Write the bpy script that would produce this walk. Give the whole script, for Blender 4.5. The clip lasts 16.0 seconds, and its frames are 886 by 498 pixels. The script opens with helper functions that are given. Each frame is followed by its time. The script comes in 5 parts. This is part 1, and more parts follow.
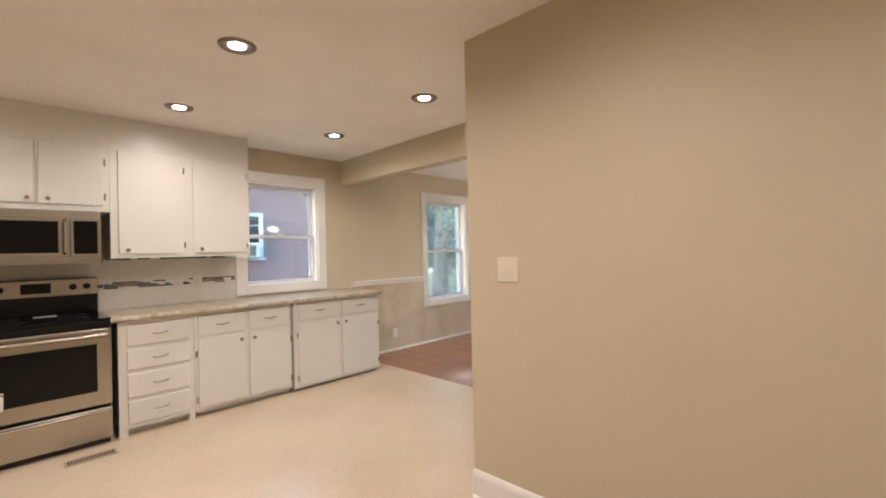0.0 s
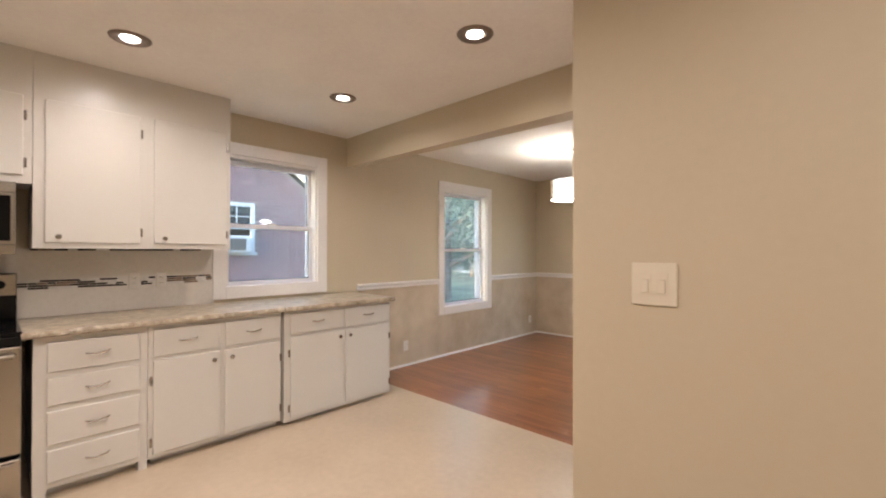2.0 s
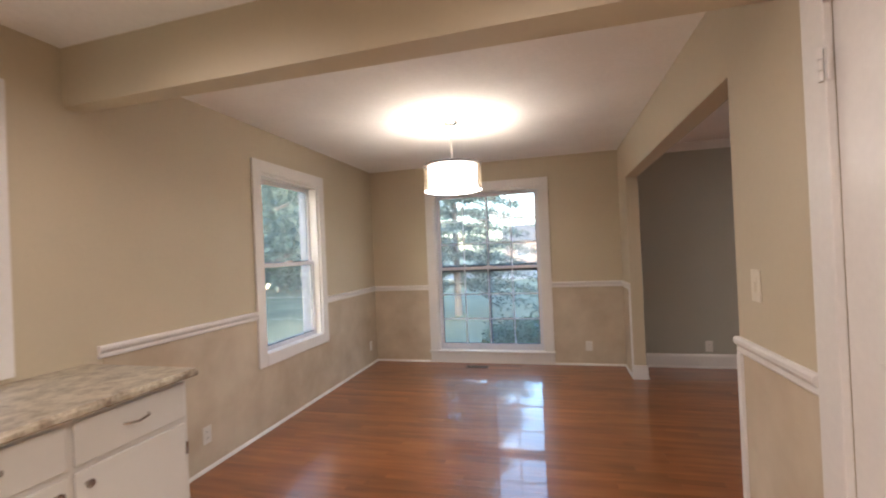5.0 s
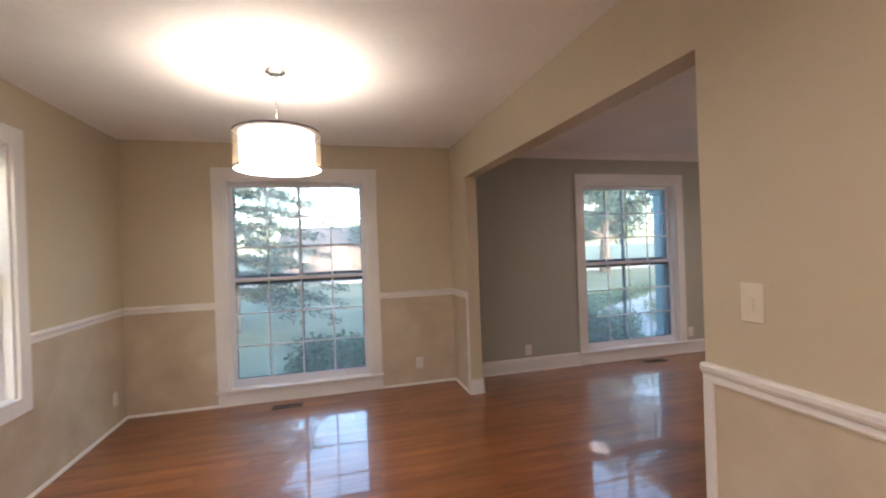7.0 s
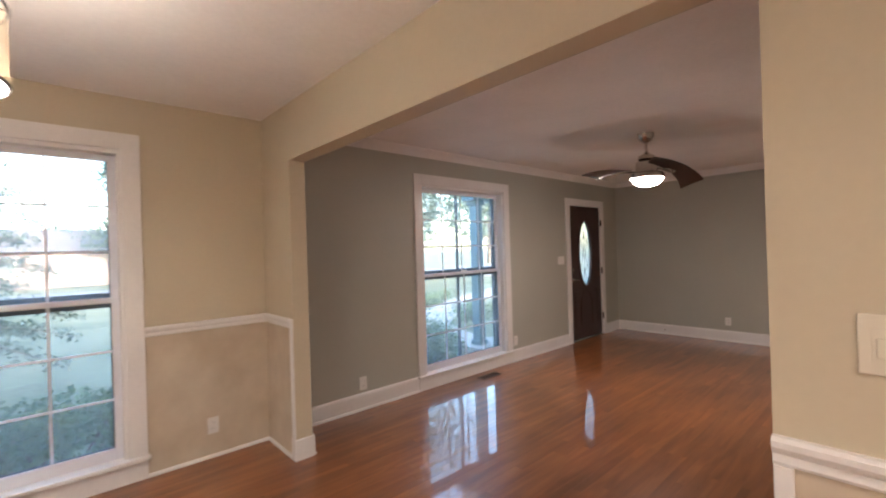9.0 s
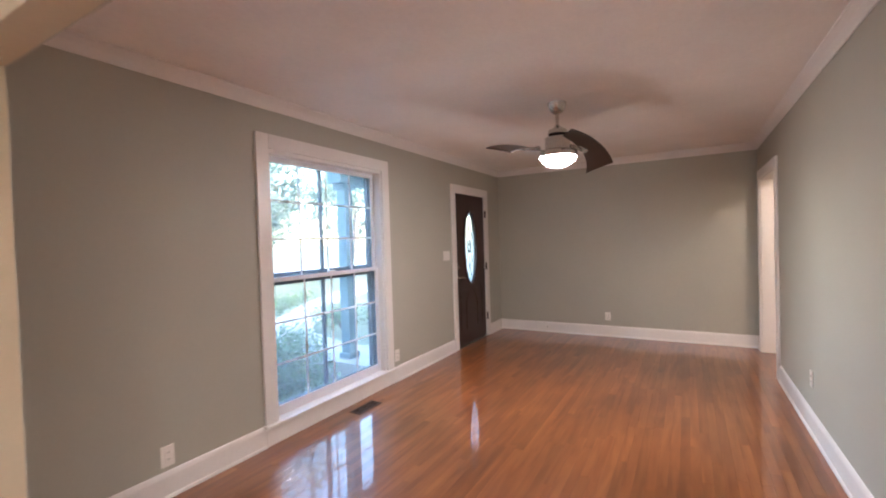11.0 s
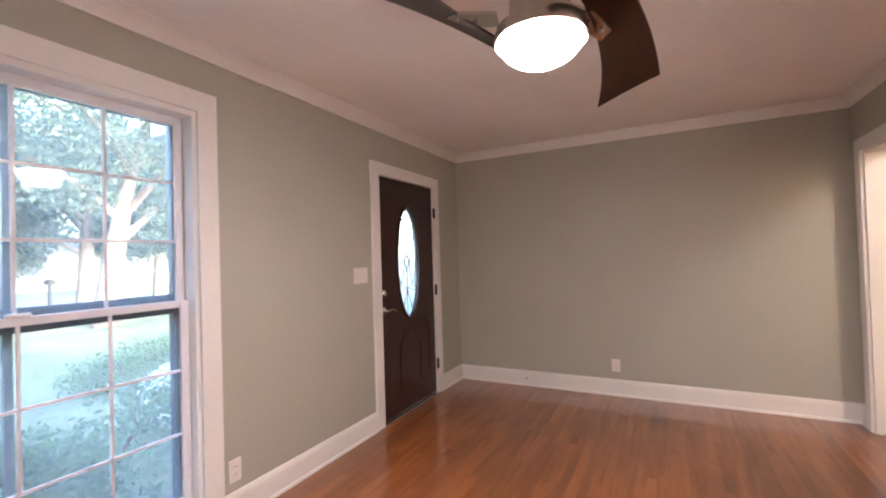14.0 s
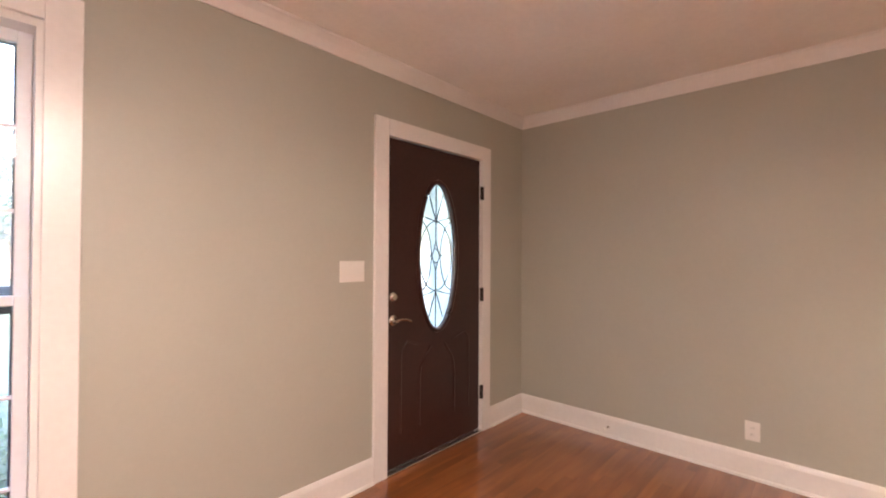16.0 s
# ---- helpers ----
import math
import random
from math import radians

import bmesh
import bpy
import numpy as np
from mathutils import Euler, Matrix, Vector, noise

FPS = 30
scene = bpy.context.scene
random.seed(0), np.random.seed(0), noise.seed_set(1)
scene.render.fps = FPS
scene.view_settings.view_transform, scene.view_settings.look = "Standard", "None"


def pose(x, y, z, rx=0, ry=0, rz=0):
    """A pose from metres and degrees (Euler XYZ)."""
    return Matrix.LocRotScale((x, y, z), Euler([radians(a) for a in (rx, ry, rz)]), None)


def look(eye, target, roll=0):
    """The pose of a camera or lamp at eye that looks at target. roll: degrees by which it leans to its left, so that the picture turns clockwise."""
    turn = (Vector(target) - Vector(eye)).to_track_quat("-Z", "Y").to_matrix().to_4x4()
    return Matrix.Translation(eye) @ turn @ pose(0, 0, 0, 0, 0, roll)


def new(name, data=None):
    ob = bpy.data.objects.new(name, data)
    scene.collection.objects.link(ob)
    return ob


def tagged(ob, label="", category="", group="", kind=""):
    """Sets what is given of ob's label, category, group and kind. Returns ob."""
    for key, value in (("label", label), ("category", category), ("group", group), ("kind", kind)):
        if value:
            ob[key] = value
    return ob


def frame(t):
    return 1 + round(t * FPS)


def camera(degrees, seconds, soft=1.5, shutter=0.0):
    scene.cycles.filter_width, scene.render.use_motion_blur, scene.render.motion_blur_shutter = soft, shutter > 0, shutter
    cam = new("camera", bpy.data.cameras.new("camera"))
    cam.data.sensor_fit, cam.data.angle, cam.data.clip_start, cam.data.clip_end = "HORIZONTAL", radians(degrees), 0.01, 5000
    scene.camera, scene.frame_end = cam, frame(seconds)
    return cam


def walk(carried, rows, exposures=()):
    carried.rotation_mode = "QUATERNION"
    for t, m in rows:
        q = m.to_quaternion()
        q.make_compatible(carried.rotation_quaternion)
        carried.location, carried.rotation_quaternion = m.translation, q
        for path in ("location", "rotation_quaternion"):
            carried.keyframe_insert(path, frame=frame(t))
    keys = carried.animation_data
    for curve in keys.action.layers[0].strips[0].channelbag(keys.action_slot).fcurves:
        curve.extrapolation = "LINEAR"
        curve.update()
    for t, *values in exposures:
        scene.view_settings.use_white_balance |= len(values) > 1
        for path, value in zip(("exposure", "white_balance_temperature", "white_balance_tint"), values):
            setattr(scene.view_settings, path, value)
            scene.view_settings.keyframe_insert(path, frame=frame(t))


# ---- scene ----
cam = camera(91.9, 16.0, soft=2.0, shutter=0.4)
PATH = [
    (0, (0.591, -0.37, 1.336), (-0.795, 1.072, 1.348), -1.4),
    (0.5, (0.382, -0.301, 1.33), (-1.005, 1.139, 1.342), -0.9),
    (1, (0.188, -0.166, 1.35), (-1.211, 1.263, 1.358), -0.4),
    (1.5, (-0.017, -0.042, 1.365), (-1.418, 1.385, 1.368), -0.2),
    (2, (-0.265, 0.082, 1.332), (-1.636, 1.537, 1.342), 0.1),
    (2.5, (-0.548, 0.204, 1.328), (-1.854, 1.719, 1.344), 0.1),
    (3, (-0.8, 0.35, 1.37), (-2.014, 1.939, 1.375), -0.2),
    (3.2, (-0.903, 0.416, 1.377), (-2.069, 2.041, 1.382), -0.6),
    (5.3, (-1.816, 1.123, 1.397), (-2.161, 3.093, 1.405), -2.4),
    (5.5, (-1.905, 1.192, 1.395), (-2.141, 3.178, 1.398), -2.3),
    (6, (-2.046, 1.404, 1.397), (-2.013, 3.404, 1.396), -2.45),
    (6.5, (-2.147, 1.637, 1.413), (-1.87, 3.618, 1.405), -2.3),
    (7, (-2.207, 1.875, 1.419), (-1.694, 3.808, 1.414), -2.0),
    (7.5, (-2.251, 2.126, 1.422), (-1.498, 3.979, 1.421), -1.65),
    (8, (-2.272, 2.386, 1.418), (-1.287, 4.126, 1.417), -1.45),
    (8.5, (-2.237, 2.642, 1.419), (-1.06, 4.258, 1.422), -1.45),
    (9, (-2.16, 2.881, 1.433), (-0.812, 4.358, 1.438), -1.75),
    (9.5, (-1.998, 3.102, 1.42), (-0.501, 4.429, 1.427), -2.4),
    (9.7, (-1.915, 3.18, 1.417), (-0.374, 4.455, 1.421), -2.4),
    (11.8, (-0.941, 3.981, 1.422), (0.855, 4.861, 1.379), -1.5),
    (12, (-0.8, 4.045, 1.42), (1.005, 4.908, 1.382), -1.55),
    (12.5, (-0.454, 4.123, 1.402), (1.356, 4.974, 1.378), -1.95),
    (13, (-0.078, 4.16, 1.386), (1.738, 4.998, 1.375), -2.15),
    (13.5, (0.29, 4.2, 1.37), (2.092, 5.068, 1.384), -2.3),
    (14, (0.651, 4.232, 1.361), (2.424, 5.155, 1.394), -1.75),
    (14.5, (0.967, 4.24, 1.331), (2.691, 5.251, 1.397), -1.25),
    (15, (1.264, 4.217, 1.325), (2.902, 5.363, 1.393), -0.15),
    (15.5, (1.55, 4.253, 1.332), (3.113, 5.499, 1.386), 0.15),
    (16, (1.838, 4.31, 1.332), (3.308, 5.665, 1.355), 0.3),
]
EXPO = [(0, 4.22, 5950, 3), (3, 4.06, 6050, 8), (5.5, 3.95, 6100, 10), (7, 3.92, 6150, 11), (9, 4.38, 6250, 12), (9.7, 4.6, 6100, 12),
        (12, 5.1, 5900, 14), (14, 5.12, 6100, 16), (15, 5.3, 6350, 17), (16, 5.53, 6850, 20)]
walk(cam, [(t, look(eye, target, roll)) for t, eye, target, roll in PATH], EXPO)

# ---- plan, in metres ----
XW, YN, XD, XE, YS = -4.0, 6.30, -0.93, 4.99, 2.95     # west, north, partition, east, living-room south
XL = -0.81                                              # living-room side of the partition
CEIL, YC, SEAM = 2.485, 1.42, 2.84                      # ceiling, corner of the switch wall, floor seam
GROUND = -0.5
OUT = 0.2                                               # thickness of outer walls

# ---- world and large lights ----
world = bpy.data.worlds.new("world")
scene.world = world
world.use_nodes = True
wn = world.node_tree.nodes
sky = wn.new("ShaderNodeTexSky")
sky.sky_type, sky.sun_disc = "NISHITA", False
sky.sun_elevation, sky.sun_rotation = radians(13), radians(178)
sky.air_density, sky.dust_density, sky.ozone_density = 1.0, 2.0, 1.25
wn["Background"].inputs[1].default_value = 0.115
world.node_tree.links.new(sky.outputs[0], wn["Background"].inputs[0])


def lamp(name, kind, place, energy, colour, size=0.05, target=None, **more):
    data = bpy.data.lights.new(name, kind)
    data.energy, data.color = energy, colour
    if kind == "AREA":
        data.size = size
    elif kind != "SUN":
        data.shadow_soft_size = size
    ob = new(name, data)
    ob.matrix_world = look(place, target) if target else Matrix.Translation(place)
    for key, value in more.items():
        if key == "angle":
            data.angle = value
        if key == "spot":
            data.spot_size, data.spot_blend = value
    return ob


WARM = (1.0, 0.82, 0.73)
lamp("sun", "SUN", (1.0, -24, 7), 0.7, (1.0, 0.94, 0.86), target=(0, 6, 0), angle=radians(14))


# ---- materials ----
def mat(name, colour, rough=0.6, metal=0.0, vary=0.06, scale=6.0, bump=0.0, bump_scale=120.0, coat=0.0, spec=0.5,
        emit=None, power=0.0, second=None, fine=40.0):
    m = bpy.data.materials.new(name)
    m.use_nodes = True
    n, l = m.node_tree.nodes, m.node_tree.links
    b = n["Principled BSDF"]
    b.inputs["Roughness"].default_value, b.inputs["Metallic"].default_value = rough, metal
    b.inputs["Specular IOR Level"].default_value = spec
    b.inputs["Coat Weight"].default_value, b.inputs["Coat Roughness"].default_value = coat, 0.08
    co = n.new("ShaderNodeTexCoord")
    big, small = n.new("ShaderNodeTexNoise"), n.new("ShaderNodeTexNoise")
    big.inputs["Scale"].default_value, small.inputs["Scale"].default_value = scale * 0.3, fine
    big.inputs["Detail"].default_value = small.inputs["Detail"].default_value = 4
    mix = n.new("ShaderNodeMath")
    mix.operation = "MULTIPLY_ADD"
    mix.inputs[1].default_value = 0.35
    ramp = n.new("ShaderNodeMix")
    ramp.data_type = "RGBA"
    other = second or tuple(c * (1 - 3 * vary) for c in colour)
    ramp.inputs["A"].default_value, ramp.inputs["B"].default_value = (*[min(1, c * (1 + vary)) for c in colour], 1), (*other, 1)
    l.new(co.outputs["Object"], big.inputs["Vector"])
    l.new(co.outputs["Object"], small.inputs["Vector"])
    l.new(small.outputs["Fac"], mix.inputs[0])
    sub = n.new("ShaderNodeMath")
    sub.operation = "MULTIPLY"
    sub.inputs[1].default_value = 0.65
    l.new(big.outputs["Fac"], sub.inputs[0])
    l.new(sub.outputs[0], mix.inputs[2])
    steep = n.new("ShaderNodeMapRange")
    steep.inputs["From Min"].default_value, steep.inputs["From Max"].default_value = 0.38, 0.64
    l.new(mix.outputs[0], steep.inputs["Value"])
    l.new(steep.outputs[0], ramp.inputs["Factor"])
    l.new(ramp.outputs["Result"], b.inputs["Base Color"])
    if bump:
        bn, bt = n.new("ShaderNodeBump"), n.new("ShaderNodeTexNoise")
        bt.inputs["Scale"].default_value, bt.inputs["Detail"].default_value = bump_scale, 3
        bn.inputs["Strength"].default_value, bn.inputs["Distance"].default_value = bump, 0.002
        l.new(co.outputs["Object"], bt.inputs["Vector"])
        l.new(bt.outputs["Fac"], bn.inputs["Height"])
        l.new(bn.outputs[0], b.inputs["Normal"])
    if emit:
        b.inputs["Emission Color"].default_value, b.inputs["Emission Strength"].default_value = (*emit, 1), power
    return m


def plank_material(name, joined):
    """Reddish oak strips, each of its own tone, under a glossy floor varnish."""
    m = mat(name, (0.25, 0.085, 0.03), 0.32, coat=1.0, spec=0.3)
    n, l = m.node_tree.nodes, m.node_tree.links
    b = n["Principled BSDF"]
    b.inputs["Coat Roughness"].default_value = 0.035
    co = n.new("ShaderNodeTexCoord")
    info = n.new("ShaderNodeNewGeometry") if joined else n.new("ShaderNodeObjectInfo")
    rand = info.outputs["Random Per Island"] if joined else info.outputs["Random"]
    geo = n.new("ShaderNodeNewGeometry")
    shift = n.new("ShaderNodeVectorMath")
    shift.operation = "MULTIPLY_ADD"
    off = n.new("ShaderNodeCombineXYZ")
    mul = n.new("ShaderNodeMath")
    mul.operation, mul.inputs[1].default_value = "MULTIPLY", 40.0
    l.new(rand, mul.inputs[0])
    l.new(mul.outputs[0], off.inputs[0])
    l.new(mul.outputs[0], off.inputs[2])
    shift.inputs[1].default_value = (1.0, 9.0, 1.0)
    l.new(geo.outputs["Position"], shift.inputs[0])
    l.new(off.outputs[0], shift.inputs[2])
    grain = n.new("ShaderNodeTexNoise")
    grain.inputs["Scale"].default_value, grain.inputs["Detail"].default_value = 1.6, 6
    grain.inputs["Distortion"].default_value = 0.6
    l.new(shift.outputs[0], grain.inputs["Vector"])
    ramp = n.new("ShaderNodeValToRGB")
    ramp.color_ramp.elements[0].position, ramp.color_ramp.elements[1].position = 0.25, 0.80
    ramp.color_ramp.elements[0].color, ramp.color_ramp.elements[1].color = (*WOOD_DARK, 1), (*WOOD_LIGHT, 1)
    l.new(grain.outputs["Fac"], ramp.inputs[0])
    tone = n.new("ShaderNodeHueSaturation")
    val = n.new("ShaderNodeMapRange")
    val.inputs["To Min"].default_value, val.inputs["To Max"].default_value = 0.83, 1.15
    l.new(rand, val.inputs["Value"])
    patch, spread, both = n.new("ShaderNodeTexNoise"), n.new("ShaderNodeMapRange"), n.new("ShaderNodeMath")
    patch.inputs["Scale"].default_value, patch.inputs["Detail"].default_value = 1.3, 3
    spread.inputs["From Min"].default_value, spread.inputs["From Max"].default_value = 0.35, 0.65
    spread.inputs["To Min"].default_value, spread.inputs["To Max"].default_value = 0.82, 1.14
    both.operation = "MULTIPLY"
    l.new(geo.outputs["Position"], patch.inputs["Vector"])
    l.new(patch.outputs["Fac"], spread.inputs["Value"])
    l.new(val.outputs[0], both.inputs[0])
    l.new(spread.outputs[0], both.inputs[1])
    l.new(both.outputs[0], tone.inputs["Value"])
    l.new(ramp.outputs[0], tone.inputs["Color"])
    l.new(tone.outputs[0], b.inputs["Base Color"])
    wave = n.new("ShaderNodeTexNoise")
    wave.inputs["Scale"].default_value, wave.inputs["Detail"].default_value = 5.0, 2
    l.new(geo.outputs["Position"], wave.inputs["Vector"])
    bn = n.new("ShaderNodeBump")
    bn.inputs["Strength"].default_value, bn.inputs["Distance"].default_value = 0.12, 0.004
    l.new(wave.outputs["Fac"], bn.inputs["Height"])
    l.new(bn.outputs[0], b.inputs["Normal"])
    l.new(bn.outputs[0], b.inputs["Coat Normal"])
    return m


WOOD_DARK, WOOD_LIGHT = (0.185, 0.056, 0.017), (0.36, 0.127, 0.039)
M = {}
M["beige"] = mat("beige_paint", (0.585, 0.505, 0.365), 0.55, vary=0.012, bump=0.05, bump_scale=220)
M["wain"] = mat("blotchy_wainscot", (0.62, 0.53, 0.405), 0.6, vary=0.02, scale=5, second=(0.47, 0.375, 0.265), fine=5, bump=0.1)
M["sage"] = mat("sage_paint", (0.43, 0.42, 0.355), 0.5, vary=0.012, bump=0.05, bump_scale=220)
M["hall"] = mat("cream_hall_paint", (0.66, 0.55, 0.36), 0.6, vary=0.03, bump=0.1)
M["ceil"] = mat("ceiling_paint", (0.91, 0.88, 0.84), 0.8, vary=0.02, bump=0.15, bump_scale=160)
M["trim"] = mat("white_trim_paint", (0.80, 0.77, 0.74), 0.32, vary=0.02, bump=0.05, bump_scale=60)
M["cab"] = mat("white_cabinet_paint", (0.69, 0.665, 0.615), 0.28, vary=0.008, bump=0.03, bump_scale=50)
M["vinyl"] = mat("cream_vinyl_floor", (0.52, 0.425, 0.315), 0.28, vary=0.05, scale=5, second=(0.46, 0.37, 0.27), fine=22, bump=0.04, bump_scale=30)
M["tile"] = mat("cream_tile", (0.68, 0.64, 0.58), 0.25, vary=0.03)
M["mos_dark"] = mat("dark_glass_stick", (0.035, 0.028, 0.025), 0.12, vary=0.2)
M["mos_brown"] = mat("brown_glass_stick", (0.22, 0.15, 0.10), 0.15, vary=0.2)
M["mos_white"] = mat("pale_glass_stick", (0.68, 0.66, 0.62), 0.15, vary=0.1)
M["granite"] = mat("speckled_laminate", (0.46, 0.40, 0.30), 0.3, vary=0.08, scale=60, second=(0.20, 0.155, 0.105), fine=75)
M["steel"] = mat("brushed_steel", (0.47, 0.43, 0.37), 0.27, 1.0, vary=0.06, scale=3, fine=200)
M["nickel"] = mat("satin_nickel", (0.66, 0.63, 0.59), 0.25, 1.0, vary=0.05)
M["pewter"] = mat("dark_pewter", (0.50, 0.46, 0.42), 0.24, 1.0, vary=0.05)
M["black"] = mat("black_enamel", (0.006, 0.006, 0.0065), 0.18, vary=0.1, spec=0.3)
M["blackglass"] = mat("black_oven_glass", (0.004, 0.004, 0.0045), 0.06, vary=0.1, spec=0.28)
M["underwood"] = mat("worn_oak_underside", (0.16, 0.055, 0.02), 0.5)
M["gap"] = mat("dark_recess", (0.03, 0.022, 0.018), 0.8)
M["door"] = mat("dark_brown_door_paint", (0.042, 0.016, 0.0125), 0.32, vary=0.12, scale=4, bump=0.25, bump_scale=70)
M["plate"] = mat("white_plastic", (0.78, 0.75, 0.70), 0.35, vary=0.01)
M["almond"] = mat("almond_plastic", (0.74, 0.67, 0.54), 0.35, vary=0.01)
M["slot"] = mat("slot_shadow_plastic", (0.05, 0.045, 0.04), 0.6)
M["vent"] = mat("brown_vent_metal", (0.10, 0.06, 0.04), 0.45, 0.6)
M["kvent"] = mat("tan_vent_metal", (0.42, 0.33, 0.24), 0.4, 0.3)
M["blade"] = mat("espresso_fan_blade", (0.018, 0.009, 0.006), 0.3, vary=0.2, scale=14)
M["canring"] = mat("bronze_can_trim", (0.26, 0.205, 0.165), 0.42, 0.7)
M["bulb"] = mat("lit_lamp", (0.9, 0.85, 0.8), 0.5, emit=(1.0, 0.90, 0.80), power=1.5)
M["shade"] = mat("lit_fabric_shade", (0.85, 0.8, 0.72), 0.8, emit=(1.0, 0.90, 0.80), power=0.5)
M["diffuser"] = mat("lit_fabric_diffuser", (0.85, 0.8, 0.72), 0.8, emit=(1.0, 0.90, 0.80), power=1.6)
M["bowl"] = mat("lit_opal_bowl", (0.9, 0.88, 0.85), 0.3, emit=(1.0, 0.85, 0.755), power=5.2)
M["wire"] = mat("dark_shade_wire", (0.02, 0.016, 0.014), 0.6)
M["storm"] = mat("dark_blue_storm_frame", (0.045, 0.06, 0.085), 0.4)
M["reveal"] = mat("blue_grey_reveal", (0.17, 0.19, 0.24), 0.7)
M["sashblue"] = mat("vinyl_sash", (0.74, 0.74, 0.78), 0.35, vary=0.02)
M["teal"] = mat("teal_porch_paint", (0.12, 0.20, 0.235), 0.5)
M["brick"] = mat("red_brick", (0.175, 0.108, 0.125), 0.85, vary=0.15, scale=10, bump=0.4)
M["mortar"] = mat("mortar", (0.22, 0.17, 0.16), 0.9, vary=0.1)
M["grass"] = mat("lawn_grass", (0.155, 0.16, 0.105), 0.9, vary=0.25, scale=1.6, second=(0.065, 0.09, 0.05), fine=9, bump=0.6, bump_scale=60)
M["concrete"] = mat("pale_concrete", (0.42, 0.40, 0.37), 0.85, vary=0.08, bump=0.3)
M["asphalt"] = mat("worn_asphalt", (0.20, 0.20, 0.20), 0.9, vary=0.08)
M["bark"] = mat("grey_bark", (0.16, 0.13, 0.11), 0.9, vary=0.2, bump=0.6, bump_scale=30)
M["leaf"] = mat("green_leaves", (0.095, 0.135, 0.11), 0.6, vary=0.25, scale=8)
M["shrub"] = mat("bright_shrub_leaves", (0.15, 0.22, 0.075), 0.6, vary=0.25, scale=8)
M["needle"] = mat("blue_green_needles", (0.12, 0.15, 0.145), 0.6, vary=0.25, scale=8)
M["roof"] = mat("grey_shingles", (0.12, 0.11, 0.11), 0.9)
# white paint with the blue shade of the neighbour's wall put into its colour
M["shadewhite"] = mat("shaded_white_paint", (0.42, 0.44, 0.47), 0.7, vary=0.06)
M["farglass"] = mat("far_window_glass", (0.12, 0.13, 0.15), 0.6)
M["siding"] = mat("pale_siding", (0.62, 0.60, 0.58), 0.7)
M["redpaint"] = mat("red_car_paint", (0.35, 0.03, 0.03), 0.25, coat=0.5)
M["rubber"] = mat("tyre_rubber", (0.02, 0.02, 0.02), 0.8)
M["label"] = mat("paper_label", (0.75, 0.74, 0.72), 0.6)
M["print"] = mat("printed_bar", (0.25, 0.06, 0.05), 0.6)
M["lead"] = mat("dark_came", (0.06, 0.06, 0.065), 0.4, 0.6)

for key in ("leaf", "needle", "shrub"):
    ln_, ll_ = M[key].node_tree.nodes, M[key].node_tree.links
    tr, mx = ln_.new("ShaderNodeBsdfTranslucent"), ln_.new("ShaderNodeMixShader")
    mx.inputs[0].default_value = 0.45
    tr.inputs[0].default_value = (0.14, 0.20, 0.16, 1)
    ll_.new(ln_["Principled BSDF"].outputs[0], mx.inputs[1])
    ll_.new(tr.outputs[0], mx.inputs[2])
    ll_.new(mx.outputs[0], ln_["Material Output"].inputs["Surface"])

M["glass"] = bpy.data.materials.new("clear_glass")
M["glass"].use_nodes = True
gn, gl = M["glass"].node_tree.nodes, M["glass"].node_tree.links
gn.remove(gn["Principled BSDF"])
g_clear, g_gloss, g_mix, g_lw = (gn.new("ShaderNodeBsdfTransparent"), gn.new("ShaderNodeBsdfGlossy"), gn.new("ShaderNodeMixShader"),
                                 gn.new("ShaderNodeLayerWeight"))
g_pow, g_amt = gn.new("ShaderNodeMath"), gn.new("ShaderNodeMath")
g_pow.operation, g_amt.operation = "POWER", "MULTIPLY_ADD"
g_pow.inputs[1].default_value, g_amt.inputs[1].default_value, g_amt.inputs[2].default_value = 5.0, 0.7, 0.03
g_clear.inputs[0].default_value = (0.95, 0.975, 0.985, 1)
g_gloss.inputs["Roughness"].default_value = 0.02
gl.new(g_lw.outputs["Facing"], g_pow.inputs[0])
gl.new(g_pow.outputs[0], g_amt.inputs[0])
gl.new(g_amt.outputs[0], g_mix.inputs[0])
gl.new(g_clear.outputs[0], g_mix.inputs[1])
gl.new(g_gloss.outputs[0], g_mix.inputs[2])
# a translucent share paints a pale haze over the view through the panes
g_veil, g_veil_mix = gn.new("ShaderNodeBsdfTranslucent"), gn.new("ShaderNodeMixShader")
g_veil.inputs[0].default_value = (0.80, 0.80, 0.80, 1)
g_veil_mix.inputs[0].default_value = 0.07
gl.new(g_mix.outputs[0], g_veil_mix.inputs[1])
gl.new(g_veil.outputs[0], g_veil_mix.inputs[2])
gl.new(g_veil_mix.outputs[0], gn["Material Output"].inputs["Surface"])
M["glass"].name = "slightly_dusty_glass"
M["obscure"] = M["glass"].copy()
M["obscure"].name = "obscured_door_glass"
for node in M["obscure"].node_tree.nodes:
    if node.type == "BSDF_TRANSLUCENT":
        node.inputs[0].default_value = (0.70, 0.72, 0.70, 1)
        node.outputs[0].links[0].to_node.inputs[0].default_value = 0.48

